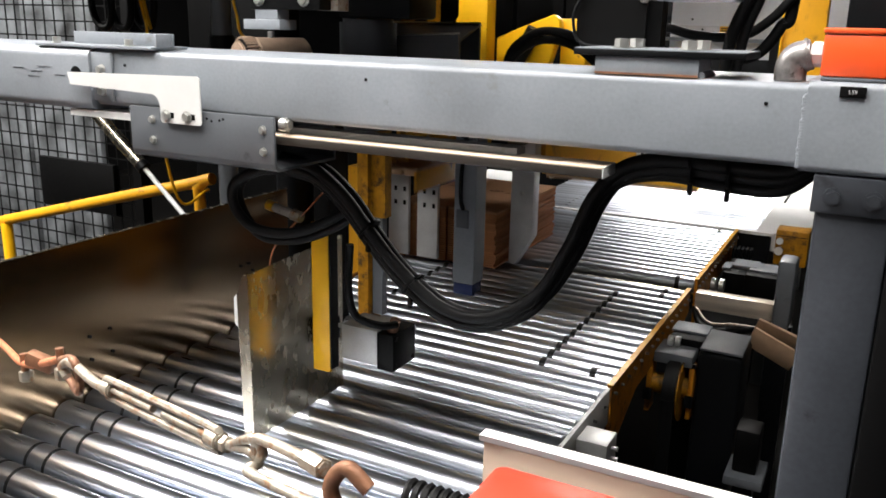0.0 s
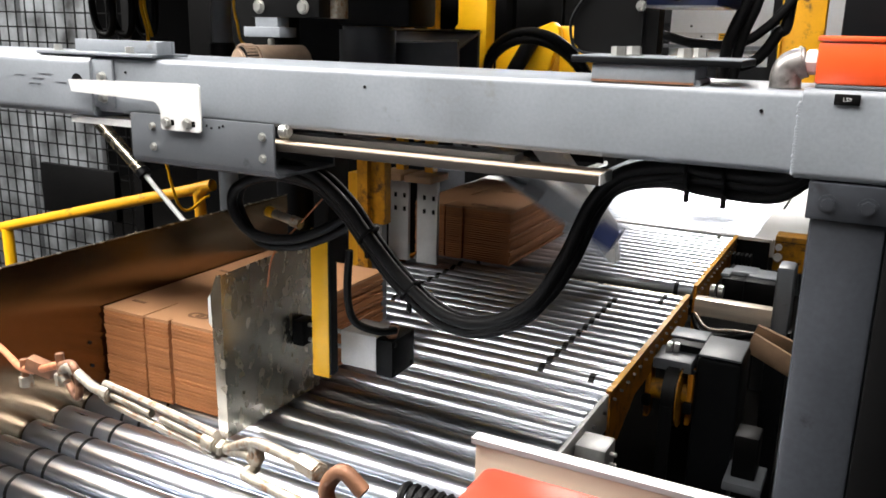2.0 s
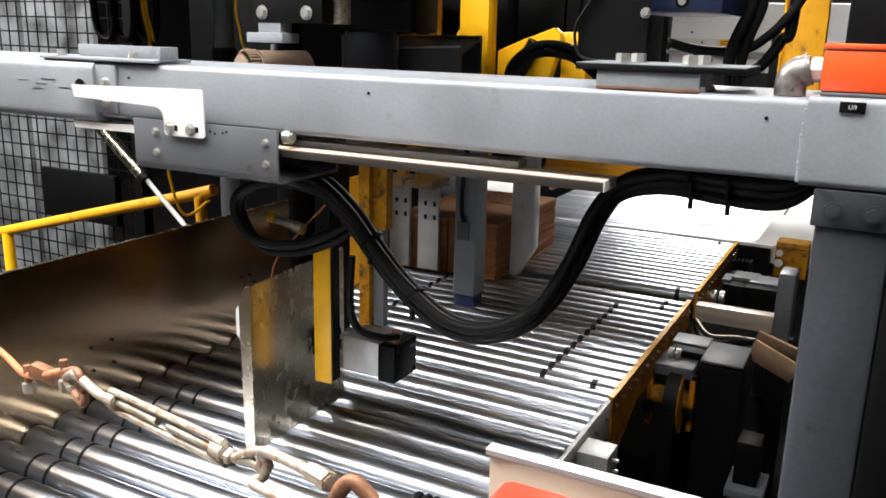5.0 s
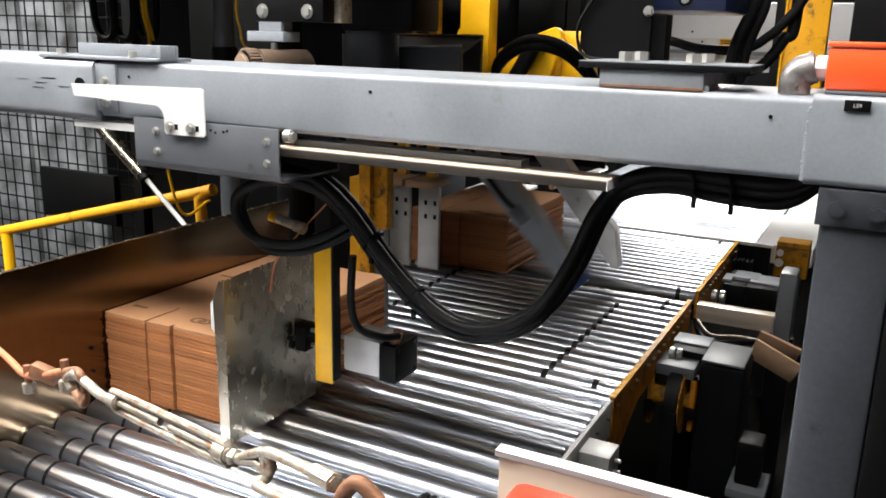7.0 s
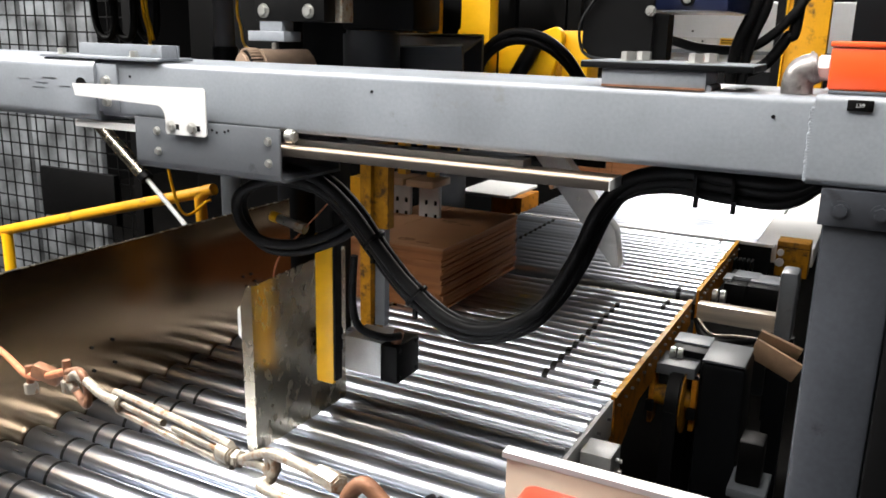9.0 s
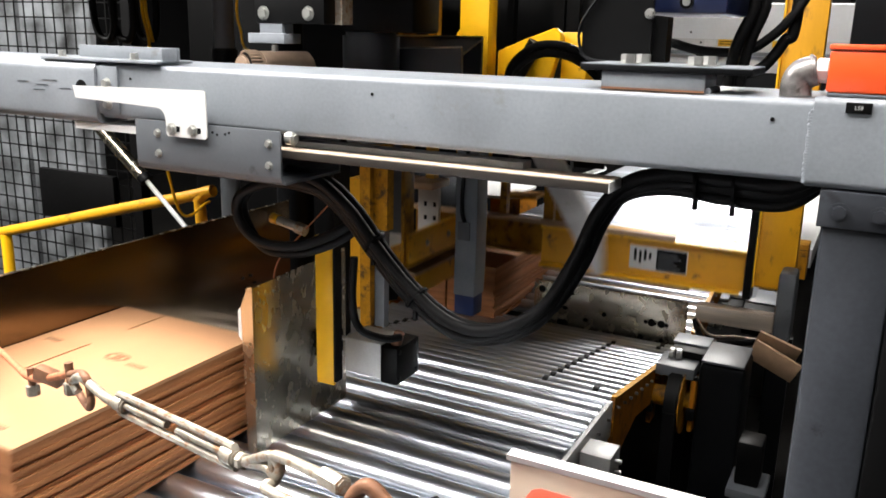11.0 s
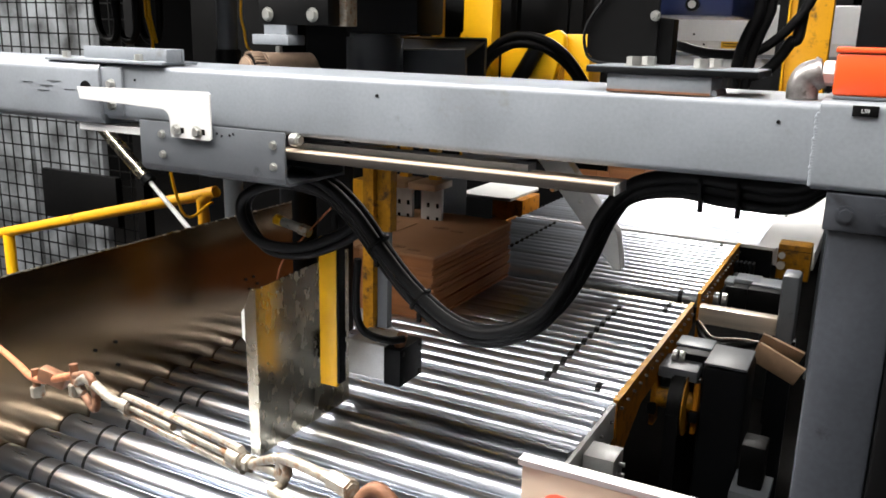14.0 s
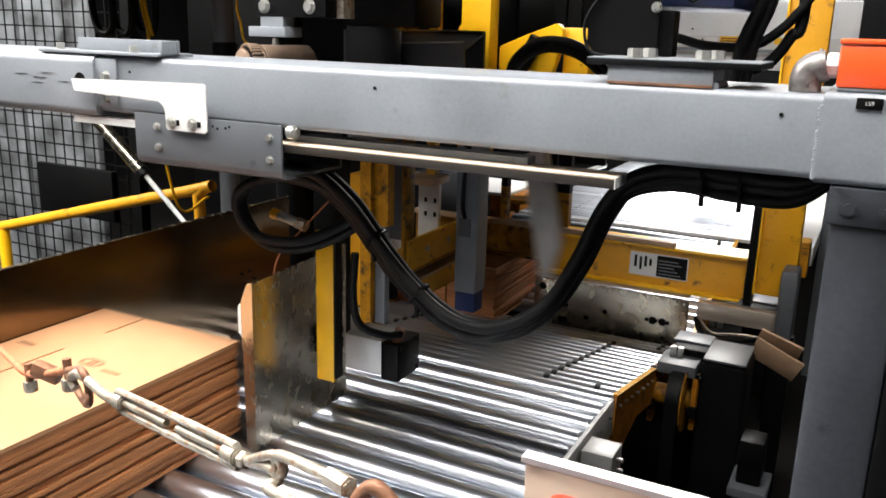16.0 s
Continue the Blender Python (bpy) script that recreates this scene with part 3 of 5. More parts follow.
def hoses():
    t = thing("hose_bundle", "thick black cable and hose bundle sagging under the beam", "hose", (0, 1.15, 1.66))
    mid = [(0.46, 1.13, 1.715), (0.40, 1.14, 1.672), (0.30, 1.15, 1.672), (0.20, 1.15, 1.677), (0.115, 1.15, 1.650), (0.062, 1.15, 1.583), (0.016, 1.15, 1.473), (-0.048, 1.15, 1.371),
           (-0.155, 1.15, 1.310), (-0.255, 1.15, 1.309), (-0.356, 1.15, 1.370), (-0.441, 1.15, 1.455), (-0.508, 1.15, 1.53), (-0.58, 1.14, 1.585), (-0.66, 1.13, 1.60)]
    offs = [(0, 0, 0), (0.008, -0.012, 0.019), (-0.006, 0.016, -0.016), (0.014, 0.018, 0.008)]
    for k, (ox, oy, oz) in enumerate(offs):
        part("hose", tube([(x + ox, y + oy, z + oz + 0.004 * math.sin(i * 1.3 + k)) for i, (x, y, z) in enumerate(mid)], 0.0135, 12), M_RUB, t)
    for at, dr in (((0.31, 1.15, 1.678), (1, 0, 0)), ((0.245, 1.15, 1.682), (1, 0, 0)), ((-0.33, 1.15, 1.365), (1, 0, -0.8)), ((-0.44, 1.15, 1.475), (1, 0, -0.9))):
        a, d = Vector(at), Vector(dr).normalized()
        tie = part("cable_tie", cyl(a - d * 0.003, a + d * 0.003, 0.031, 16), M_BLACK, t)
        part("tie_end", span((a.x - 0.004, a.y - 0.01, a.z - 0.052), (a.x + 0.004, a.y, a.z - 0.03)), M_BLACK, t)
    l = thing("hose_loop", "black hoses looping back to the air fittings", "hose", (-0.7, 1.15, 1.5))
    for k in range(2):
        o = 0.02 * k
        part("hose", tube([(-0.58, 1.16 + o, 1.57 + o), (-0.70, 1.14 + o, 1.585 + o), (-0.79, 1.12 + o, 1.55), (-0.80, 1.12 + o, 1.49), (-0.75, 1.13 + o, 1.44 - o),
                           (-0.66, 1.15 + o, 1.435 - o), (-0.58, 1.18 + o, 1.465 - o), (-0.53, 1.2 + o, 1.50 - o)], 0.0125, 10), M_RUB, l)
    part("hose", tube([(-0.56, 1.25, 1.40), (-0.565, 1.25, 1.28), (-0.55, 1.26, 1.215), (-0.50, 1.29, 1.19), (-0.475, 1.33, 1.185)], 0.010, 10), M_RUB, l)
    f = thing("air_fitting", "brass and steel air fitting under the beam", "pipe fitting", (-0.70, 1.2, 1.47))
    part("body", cyl((-0.745, 1.2, 1.478), (-0.665, 1.2, 1.462), 0.011, 14), M_ZINC, f)
    part("collar", cyl((-0.69, 1.2, 1.467), (-0.665, 1.2, 1.462), 0.015, 8), M_GALV, f)
    part("cap", cyl((-0.765, 1.2, 1.482), (-0.745, 1.2, 1.478), 0.013, 14), M_YELB, f, "yellow cap")


hoses()


# ---- stop gate on the infeed ----
def stop_gate():
    gate = t = thing("stop_gate", "stainless steel divider plate with a folded edge on the rollers", "divider plate", (-0.75, 1.1, 0.9))
    part("sheet", prism([(1.085, 0.908), (1.47, 0.908), (1.47, 1.352), (1.11, 1.338), (1.085, 1.335)], "x", -0.7385, -0.7355), M_STAIN, t)
    part("fold", prism([(-0.7355, 0.906), (-0.765, 0.906), (-0.771, 1.285), (-0.750, 1.336), (-0.7355, 1.340)], "y", 1.0805, 1.0845), M_STAIN, t)
    part("back_fold", prism([(-0.771, 1.20), (-0.771, 1.285), (-0.780, 1.275), (-0.780, 1.21)], "y", 1.0805, 1.0845), M_ALU, t)
    part("rivet", cyl((-0.7355, 1.16, 1.31), (-0.7325, 1.16, 1.31), 0.004, 10), M_ZINC, t)
    part("rod_block", span((-0.7354, 1.348, 1.072), (-0.700, 1.408, 1.142), 0.003), M_BLACK, t, "black block that joins the push rods to the sheet")
    for z in (1.085, 1.128):
        part("push_rod", cyl((-0.700, 1.378, z), (-0.59, 1.378, z), 0.006, 12), M_ZINC, t, "bright steel push rod")
    y = thing("yellow_guard_strip", "bright yellow painted flat bar hanging by the cylinder", "bar", (-0.63, 1.237, 1.06))
    part("bar", span((-0.663, 1.233, 1.06), (-0.612, 1.245, 1.445), 0.0015), M_YELB, y)
    part("backing", span((-0.611, 1.2335, 1.07), (-0.605, 1.262, 1.613)), M_BLACK, y)
    c = thing("compact_cylinder", "grey aluminium compact air cylinder with black end block", "cylinder", (-0.56, 1.38, 1.05))
    part("body", span((-0.639, 1.324, 1.062), (-0.53, 1.43, 1.157), 0.003), M_ALU, c)
    part("end_block", span((-0.5295, 1.322, 1.055), (-0.48, 1.435, 1.155), 0.003), M_BLACK, c, "black end block")
    for yy in (1.335, 1.42):
        for z in (1.068, 1.142):
            part("screw", cyl((-0.48, yy, z), (-0.477, yy, z), 0.006, 12), M_DARK, c)
    part("hose_barb", cyl((-0.50, 1.35, 1.155), (-0.49, 1.35, 1.188), 0.014, 12), M_RUST, c)
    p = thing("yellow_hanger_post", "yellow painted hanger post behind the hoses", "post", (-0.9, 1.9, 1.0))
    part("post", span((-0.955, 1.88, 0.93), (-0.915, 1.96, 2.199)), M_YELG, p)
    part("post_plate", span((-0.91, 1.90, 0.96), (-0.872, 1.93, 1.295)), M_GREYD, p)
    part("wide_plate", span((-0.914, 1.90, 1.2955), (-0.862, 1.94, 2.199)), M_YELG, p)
    q = thing("orange_air_line", "thin orange air line", "hose", (-0.7, 1.2, 1.4))
    part("line", tube([(-0.745, 1.165, 1.30), (-0.735, 1.18, 1.38), (-0.68, 1.2, 1.45), (-0.60, 1.2, 1.53)], 0.0022, 8), M_ROPE, q)
    return gate


gate = stop_gate()


# ---- squaring fingers, press and posts ----
def finger_near_thing():
    x, y, zp = -0.83, 2.47, 1.52
    t = thing("squaring_finger", "grey aluminium squaring finger with a blue pad beside the bundle", "machine arm", (x, y, zp), group="swinging squaring fingers")
    part("arm", prism([(x - 0.045, 1.56), (x + 0.045, 1.56), (x + 0.047, 1.04), (x + 0.043, 0.935), (x - 0.045, 0.935)], "y", y - 0.045, y + 0.045, bevel=0.002), M_GREY, t)
    part("pad", span((x - 0.043, y - 0.04, 0.855), (x + 0.04, y + 0.04, 0.934), 0.003), M_BLUE, t, "blue plastic pad")
    part("hose", tube([(x + 0.01, y - 0.048, 1.54), (x - 0.008, y - 0.058, 1.40), (x - 0.012, y - 0.058, 1.28), (x - 0.006, y - 0.048, 1.23)], 0.008, 8), M_RUB, t)
    part("clevis", span((x - 0.03, y - 0.056, 1.16), (x + 0.02, y - 0.046, 1.23), 0.002), M_GREYD, t)
    part("pivot", cyl((x, y - 0.06, zp), (x, y + 0.112, zp), 0.02, 16), M_DARK, t)
    return t


def finger_far_thing():
    x, y, zp = -0.79, 2.94, 1.52
    t = thing("squaring_finger", "second squaring finger of pale aluminium with an angled tip", "machine arm", (x, y, zp), group="swinging squaring fingers")
    part("arm", prism([(x - 0.05, zp + 0.05), (x + 0.05, zp + 0.05), (x + 0.054, zp - 0.49), (x - 0.026, zp - 0.628), (x - 0.05, zp - 0.61)], "y", y - 0.045, y + 0.02, bevel=0.002), M_ALU, t)
    part("pivot", cyl((x, y - 0.06, zp), (x, y + 0.03, zp), 0.02, 16), M_DARK, t)
    part("screw", bolt((x, y - 0.046, zp - 0.30), (0, -1, 0), 0.008, 0.008), M_ZINC, t)
    return t


finger_near = finger_near_thing()
finger_far = finger_far_thing()


def press():
    t = thing("press_beam", "yellow painted press beam with a white and black warning label", "machine beam", (-0.3, 3.02, 0.905))
    part("web", span((-0.74, 3.02, 0.91), (0.12, 3.032, 1.085)), M_YEL, t)
    part("top_flange", prism([(2.995, 1.075), (2.998, 1.069), (3.06, 1.086), (3.06, 1.104), (2.998, 1.083)], "x", -0.74, 0.125), M_YELB, t)
    part("bottom_flange", span((-0.74, 2.99, 0.9), (0.11, 3.06, 0.912), 0.002), M_YELB, t)
    part("pad_strip", span((-0.72, 2.989, 0.884), (-0.085, 3.05, 0.899)), M_TAN, t, "pale wooden pad strip")
    part("ledge", span((-0.74, 2.99, 1.084), (-0.16, 3.02, 1.105), 0.001), M_TAN, t, "pale wooden ledge")
    lab = part("label", span((-0.344, 3.0165, 0.945), (-0.103, 3.0195, 1.043)), M_WHITE, t, "white and black warning label")
    part("dark_field", span((-0.23, 3.014, 0.95), (-0.107, 3.016, 1.039)), M_BLACK, lab)
    for k in range(5):
        part("text_bar", span((-0.222, 3.012, 0.96 + k * 0.014), (-0.13 - 0.014 * (k % 3), 3.0138, 0.965 + k * 0.014)), M_GREYD, lab)
    for x0, x1, z0, z1 in ((-0.325, -0.314, 0.98, 1.03), (-0.303, -0.293, 0.97, 1.025), (-0.283, -0.272, 0.985, 1.03), (-0.262, -0.252, 0.99, 1.02)):
        part("symbol_bar", span((x0, 3.014, z0), (x1, 3.016, z1)), M_DARK, lab)
    part("end_plate", span((0.126, 2.98, 0.89), (0.155, 3.07, 1.5)), M_BLACK, t)
    part("side_column", span((0.163, 3.0, 0.945), (0.305, 3.07, 2.6), 0.003), M_YEL, t, "broad yellow painted side column")
    part("column_edge", span((0.156, 2.985, 0.945), (0.1625, 3.05, 2.6)), M_YELB, t)
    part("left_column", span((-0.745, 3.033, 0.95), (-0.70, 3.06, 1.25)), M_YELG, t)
    part("hanger", span((-0.745, 3.033, 1.2505), (-0.70, 3.06, 2.35)), M_BLACK, t)
    part("cross_tie", span((-1.30, 3.033, 2.351), (0.16, 3.06, 2.42)), M_BLACK, t)
    part("left_web", span((-1.38, 3.02, 0.955), (-0.7405, 3.032, 1.085)), M_YELG, t, "grimy yellow painted web")
    part("left_flange", span((-1.38, 2.985, 1.0855), (-0.7455, 3.0328, 1.104), 0.002), M_TAN, t, "pale wooden ledge")
    part("left_foot", span((-1.38, 2.99, 0.945), (-0.7405, 3.06, 0.9545), 0.001), M_YELG, t)
    arm = part("side_arm", span((-1.006, 2.275, 1.03), (-0.994, 2.984, 1.146), 0.002), M_YEL, t, "yellow painted arm plate")
    part("arm_edge", span((-1.008, 2.2745, 1.1465), (-0.992, 2.984, 1.149)), M_YELB, arm)
    part("arm_shelf", span((-1.20, 2.28, 1.018), (-0.994, 2.984, 1.0295), 0.001), M_YELG, arm)
    low = part("lower_arm", span((-1.006, 2.34, 0.892), (-0.994, 2.765, 0.972), 0.002), M_YEL, t, "yellow painted lower arm plate")
    part("arm_shelf", span((-1.14, 2.345, 0.972), (-0.994, 2.765, 0.984), 0.001), M_TAN, low)
    part("arm_tie", span((-1.15, 2.40, 0.9845), (-1.12, 2.44, 1.0175)), M_YELG, t)
    part("arm_tie", span((-1.15, 2.70, 0.9845), (-1.12, 2.74, 1.0175)), M_YELG, t)
    for y in (2.42, 2.60):
        part("bolt", bolt((-0.994, y, 1.09), (1, 0, 0), 0.009, 0.008), M_ZINC, t)
    part("arm_hanger", span((-1.022, 2.262, 1.03), (-1.0065, 2.335, 2.351), 0.002), M_YELG, t, "grimy yellow hanger bar")
    part("hanger_plate", span((-1.12, 2.27, 1.15), (-1.0225, 2.282, 1.70), 0.001), M_OIL, t, "oily olive grey plate")
    part("hanger_tie", span((-1.022, 2.262, 2.3515), (-1.0, 3.032, 2.38)), M_BLACK, t)
    for x, w in ((-0.955, 0.03), (-0.69, 0.055)):
        part("stiffener", span((x, 3.0335, 1.05), (x + w, 3.075, 1.25)), M_YELG, t, "grimy yellow stiffener")
        part("hanger", span((x, 3.0335, 1.2505), (x + w, 3.075, 2.35)), M_BLACK, t)
    part("bracket_shelf", prism([(-0.965, 1.16), (-0.80, 1.175), (-0.80, 1.19), (-0.965, 1.18)], "y", 3.076, 3.2), M_YELG, t)
    return t


press_beam = press()


def machine_posts():
    # Unseen sheets, added to keep lamp light off the bundle on the tables.
    hs = thing("canopy_sheet", "unseen black sheets added above the roller table to shade it", "canopy", (-1.4, 1.6, 2.2))
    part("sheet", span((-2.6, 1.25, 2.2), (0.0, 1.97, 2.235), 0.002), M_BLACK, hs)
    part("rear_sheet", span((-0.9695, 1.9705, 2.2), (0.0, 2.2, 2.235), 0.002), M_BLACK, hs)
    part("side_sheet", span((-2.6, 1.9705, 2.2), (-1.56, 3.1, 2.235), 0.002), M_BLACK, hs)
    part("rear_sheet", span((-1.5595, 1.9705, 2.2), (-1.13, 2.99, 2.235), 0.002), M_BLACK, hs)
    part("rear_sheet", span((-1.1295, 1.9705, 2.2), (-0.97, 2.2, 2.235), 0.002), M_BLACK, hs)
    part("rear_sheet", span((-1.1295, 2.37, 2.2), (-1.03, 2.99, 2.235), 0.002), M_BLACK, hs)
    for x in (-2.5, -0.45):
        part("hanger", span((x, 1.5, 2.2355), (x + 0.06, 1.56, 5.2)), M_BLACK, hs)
    # Unseen block over the tables, added to stop light from above.
    hs = thing("press_housing", "unseen black block added above the roller tables to shade them", "machine", (-1.6, 4.0, 2.2))
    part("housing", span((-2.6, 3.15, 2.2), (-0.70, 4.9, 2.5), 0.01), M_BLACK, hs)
    # Added plate that keeps front light off the far bundles.
    part("shade_skirt", span((-2.6, 3.25, 1.35), (-0.55, 3.262, 2.199)), M_BLACK, hs, "added black plate that shades the far bundles")
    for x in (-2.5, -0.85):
        part("hanger", span((x, 3.25, 2.501), (x + 0.1, 3.35, 5.2)), M_BLACK, hs)
    part("long_arm", span((-0.965, 2.56, 2.2), (-0.82, 3.1495, 2.24)), M_BLACK, hs)
    b = thing("yellow_junction_box", "small yellow box with a round port", "box", (0.18, 3.96, 0.78))
    part("body", span((0.145, 3.90, 0.80), (0.295, 4.018, 0.975), 0.004), M_YELG, b)
    part("stand", span((0.16, 3.95, 0), (0.21, 4.0, 0.799)), M_DARK, b)
    part("seam", span((0.146, 3.8985, 0.945), (0.294, 3.8998, 0.948)), M_DARK, b)
    part("port", cyl((0.165, 3.899, 0.87), (0.165, 3.885, 0.87), 0.02, 16), M_ALU, b)
    part("port", cyl((0.165, 3.899, 0.92), (0.165, 3.885, 0.92), 0.016, 16), M_ALU, b)
    for k, x in enumerate((-1.36, -1.215)):
        p = thing("guide_plate", "grey slotted guide plate with a wooden cap block", "guide plate", (x, 2.75, 0.9), group="slotted guide plates")
        part("plate", span((x, 2.74, 0.915), (x + 0.10, 2.76, 1.285), 0.001), M_ALU, p)
        part("side", span((x, 2.7605, 0.915), (x + 0.012, 2.82, 1.285)), M_ALU, p)
        for i in range(2):
            for j in range(2):
                part("hole", span((x + 0.03 + 0.045 * i, 2.738, 1.20 - 0.06 * j), (x + 0.043 + 0.045 * i, 2.7405, 1.22 - 0.06 * j)), M_BLACK, p)
        part("cap_block", span((x - 0.02, 2.66, 1.286), (x + 0.11, 2.82, 1.315), 0.002), M_TAN, p, "brown wooden cap block")
        part("hanger", span((x + 0.02, 2.77, 1.3155), (x + 0.06, 2.81, 2.199)), M_YEL, p)
    y = thing("yellow_post", "yellow painted machine post", "post", (-1.47, 2.7, 0))
    part("post", span((-1.52, 2.66, 0), (-1.40, 2.74, 1.30)), M_YEL, y)
    top = thing("yellow_upright", "yellow upright with gusset plate above the beam", "post", (-0.9, 2.6, 1.6))
    part("upright", span((-0.955, 2.58, 1.45), (-0.835, 2.66, 2.199), 0.003), M_YELB, top)
    part("pivot_arm", span((-0.86, 2.661, 1.435), (-0.765, 2.8815, 1.485)), M_DARK, top)
    part("gusset", prism([(-1.03, 1.6), (-0.956, 1.6), (-0.956, 1.95), (-0.975, 1.93)], "y", 2.6, 2.62), M_YELB, top)
    arm = thing("yellow_lever", "yellow cast lever with rounded nose behind the beam", "machine arm", (-0.7, 2.8, 1.6))
    part("cheek", prism([(-0.83, 1.66), (-0.83, 1.865), (-0.72, 1.91), (-0.60, 1.955), (-0.575, 1.935), (-0.57, 1.9), (-0.60, 1.80), (-0.64, 1.66)], "y", 2.66, 2.70, bevel=0.006), M_YELB, arm)
    part("block", span((-0.59, 2.72, 1.66), (-0.49, 2.86, 1.94), 0.004), M_YELB, arm)
    part("brake_cylinder", cyl((-0.80, 2.63, 1.66), (-0.66, 2.63, 1.90), 0.03, 16), M_RUB, arm)
    h = thing("arched_hose", "thick black hose arching behind the beam", "hose", (-0.6, 2.5, 1.7))
    for o in (0, 0.03):
        part("hose", tube([(-0.84, 2.5, 1.72 - o), (-0.82, 2.5, 1.85 - o), (-0.72, 2.5, 1.925 - o), (-0.60, 2.5, 1.92 - o), (-0.50, 2.5, 1.86 - o), (-0.42, 2.5, 1.76 - o)], 0.015, 12), M_RUB, h)
    part("stay", span((-0.71, 2.49, 1.895), (-0.69, 2.659, 1.915)), M_BLACK, h)
    return h


arched_hose = machine_posts()


# ---- drives at the right ----
def drives():
    t = thing("belt_drive", "black belt drive with a yellow pulley below the rail", "motor", (0.02, 2.4, 0))
    part("pulley", cyl((-0.005, 2.40, 0.71), (0.045, 2.40, 0.71), 0.115, 28, bevel=0.006), M_RUB, t, "black belt pulley")
    part("pulley_flange", cyl((0.0455, 2.40, 0.71), (0.049, 2.40, 0.71), 0.118, 28), M_YELG, t)
    for x in (-0.075, 0.068):
        part("yoke", span((x, 2.365, 0.61), (x + 0.017, 2.435, 0.80), 0.003), M_ORNG, t)
        part("bearing_bolt", bolt((x + 0.008, 2.38, 0.80), (0, 0, 1), 0.012, 0.012), M_DARK, t)
        part("bearing_block", span((x - 0.006, 2.345, 0.66), (x + 0.023, 2.364, 0.70), 0.003), M_DARK, t)
    part("hub", cyl((-0.058, 2.40, 0.71), (-0.012, 2.40, 0.71), 0.036, 20), M_YELG, t)
    part("hub", cyl((0.046, 2.40, 0.71), (0.0675, 2.40, 0.71), 0.036, 20), M_YELG, t)
    part("belt", span((-0.002, 2.281, 0.05), (0.042, 2.288, 0.70)), M_RUB, t, "black toothed belt")
    part("belt", span((-0.002, 2.512, 0.05), (0.042, 2.519, 0.549)), M_RUB, t, "black toothed belt")
    for k in range(26):
        an = math.pi * (0.1 + 1.2 * k / 25)
        part("belt_stud", box((0.0505, 2.40 - 0.112 * math.cos(an), 0.71 + 0.112 * math.sin(an)), (0.003, 0.005, 0.005)), M_YELG, t)
    part("bearing", span((-0.055, 2.36, 0.80), (0.075, 2.50, 0.84), 0.004), M_GREYD, t)
    part("gearbox", span((-0.03, 2.46, 0.55), (0.10, 2.64, 0.866), 0.006), M_BLACK, t)
    part("cap", span((-0.035, 2.52, 0.8665), (0.09, 2.62, 0.875), 0.002), M_GREY, t)
    for x in (-0.03, -0.005):
        part("spool", cyl((x, 2.455, 0.85), (x + 0.018, 2.455, 0.85), 0.022, 16, bevel=0.002), M_ZINC, t)
    part("motor_body", span((0.085, 2.38, 0.15), (0.235, 2.60, 0.862), 0.02), M_DARK, t, "dark blue-grey motor housing")
    part("motor_lid", span((0.09, 2.385, 0.863), (0.23, 2.595, 0.873), 0.004), M_GREYD, t, "grey motor lid")
    part("stand", span((-0.04, 2.5, 0.0), (0.2, 2.6, 0.55)), M_BLACK, t)
    f = thing("terminal_flap", "brown pressed board flap beside the motor", "cover", (0.3, 2.6, 0.8))
    part("flap", box((0.30, 2.62, 0.83), (0.17, 0.01, 0.09), 0.001, rot=(20, 24, 0)), M_FLAP, f)
    part("back", box((0.30, 2.68, 0.86), (0.15, 0.01, 0.10), 0.001, rot=(35, 18, 0)), M_FLAP, f)
    c = thing("drive_cable", "black cable with brass ties over the motor", "cable", (0.1, 2.75, 0.85))
    part("cable", tube([(-0.03, 2.9, 0.84), (0.0, 2.85, 0.80), (0.06, 2.78, 0.80), (0.16, 2.74, 0.83), (0.24, 2.7, 0.86), (0.27, 2.66, 0.82)], 0.012, 10), M_RUB, c)
    part("wire", tube([(-0.02, 2.88, 0.85), (0.05, 2.78, 0.83), (0.15, 2.75, 0.85), (0.25, 2.7, 0.87)], 0.005, 8), M_GALV, c)
    s = thing("small_motor", "small black motor on a grey foot", "motor", (0.3, 2.2, 0.5))
    part("body", span((0.262, 2.16, 0.57), (0.335, 2.26, 0.715), 0.006), M_BLACK, s)
    part("foot", span((0.245, 2.12, 0.54), (0.36, 2.28, 0.569), 0.003), M_GREYD, s)
    part("stand", span((0.27, 2.16, 0), (0.33, 2.24, 0.539)), M_BLACK, s)
    b = thing("sensor_block", "pale aluminium sensor block on the conveyor rail", "sensor", (-0.02, 1.58, 0.8))
    part("block", span((-0.055, 1.535, 0.815), (0.028, 1.625, 0.885), 0.003), M_ALU, b)
    part("arm", span((XR + 0.0085, 1.56, 0.83), (-0.0555, 1.60, 0.86)), M_ALU, b)
    for z in (0.83, 0.86):
        part("stud", cyl((0.028, 1.58, z), (0.045, 1.58, z), 0.006, 10), M_ZINC, b)
    m = thing("table_motor", "black motor with grey gearbox on the second table", "motor", (0.1, 3.6, 0.84), group="")
    part("gearbox", span((-0.03, 3.52, 0.72), (0.07, 3.80, 0.83), 0.006), M_BLACK, m)
    part("top_plate", span((0.0, 3.60, 0.8305), (0.11, 3.72, 0.85), 0.003), M_GREY, m)
    part("top_plate", span((-0.04, 3.55, 0.8305), (0.0, 3.66, 0.845), 0.003), M_GREY, m)
    part("body", span((0.071, 3.50, 0.70), (0.24, 3.72, 0.838), 0.008), M_BLACK, m)
    part("lid", span((0.08, 3.56, 0.8385), (0.23, 3.7, 0.848), 0.003), M_GREY, m)
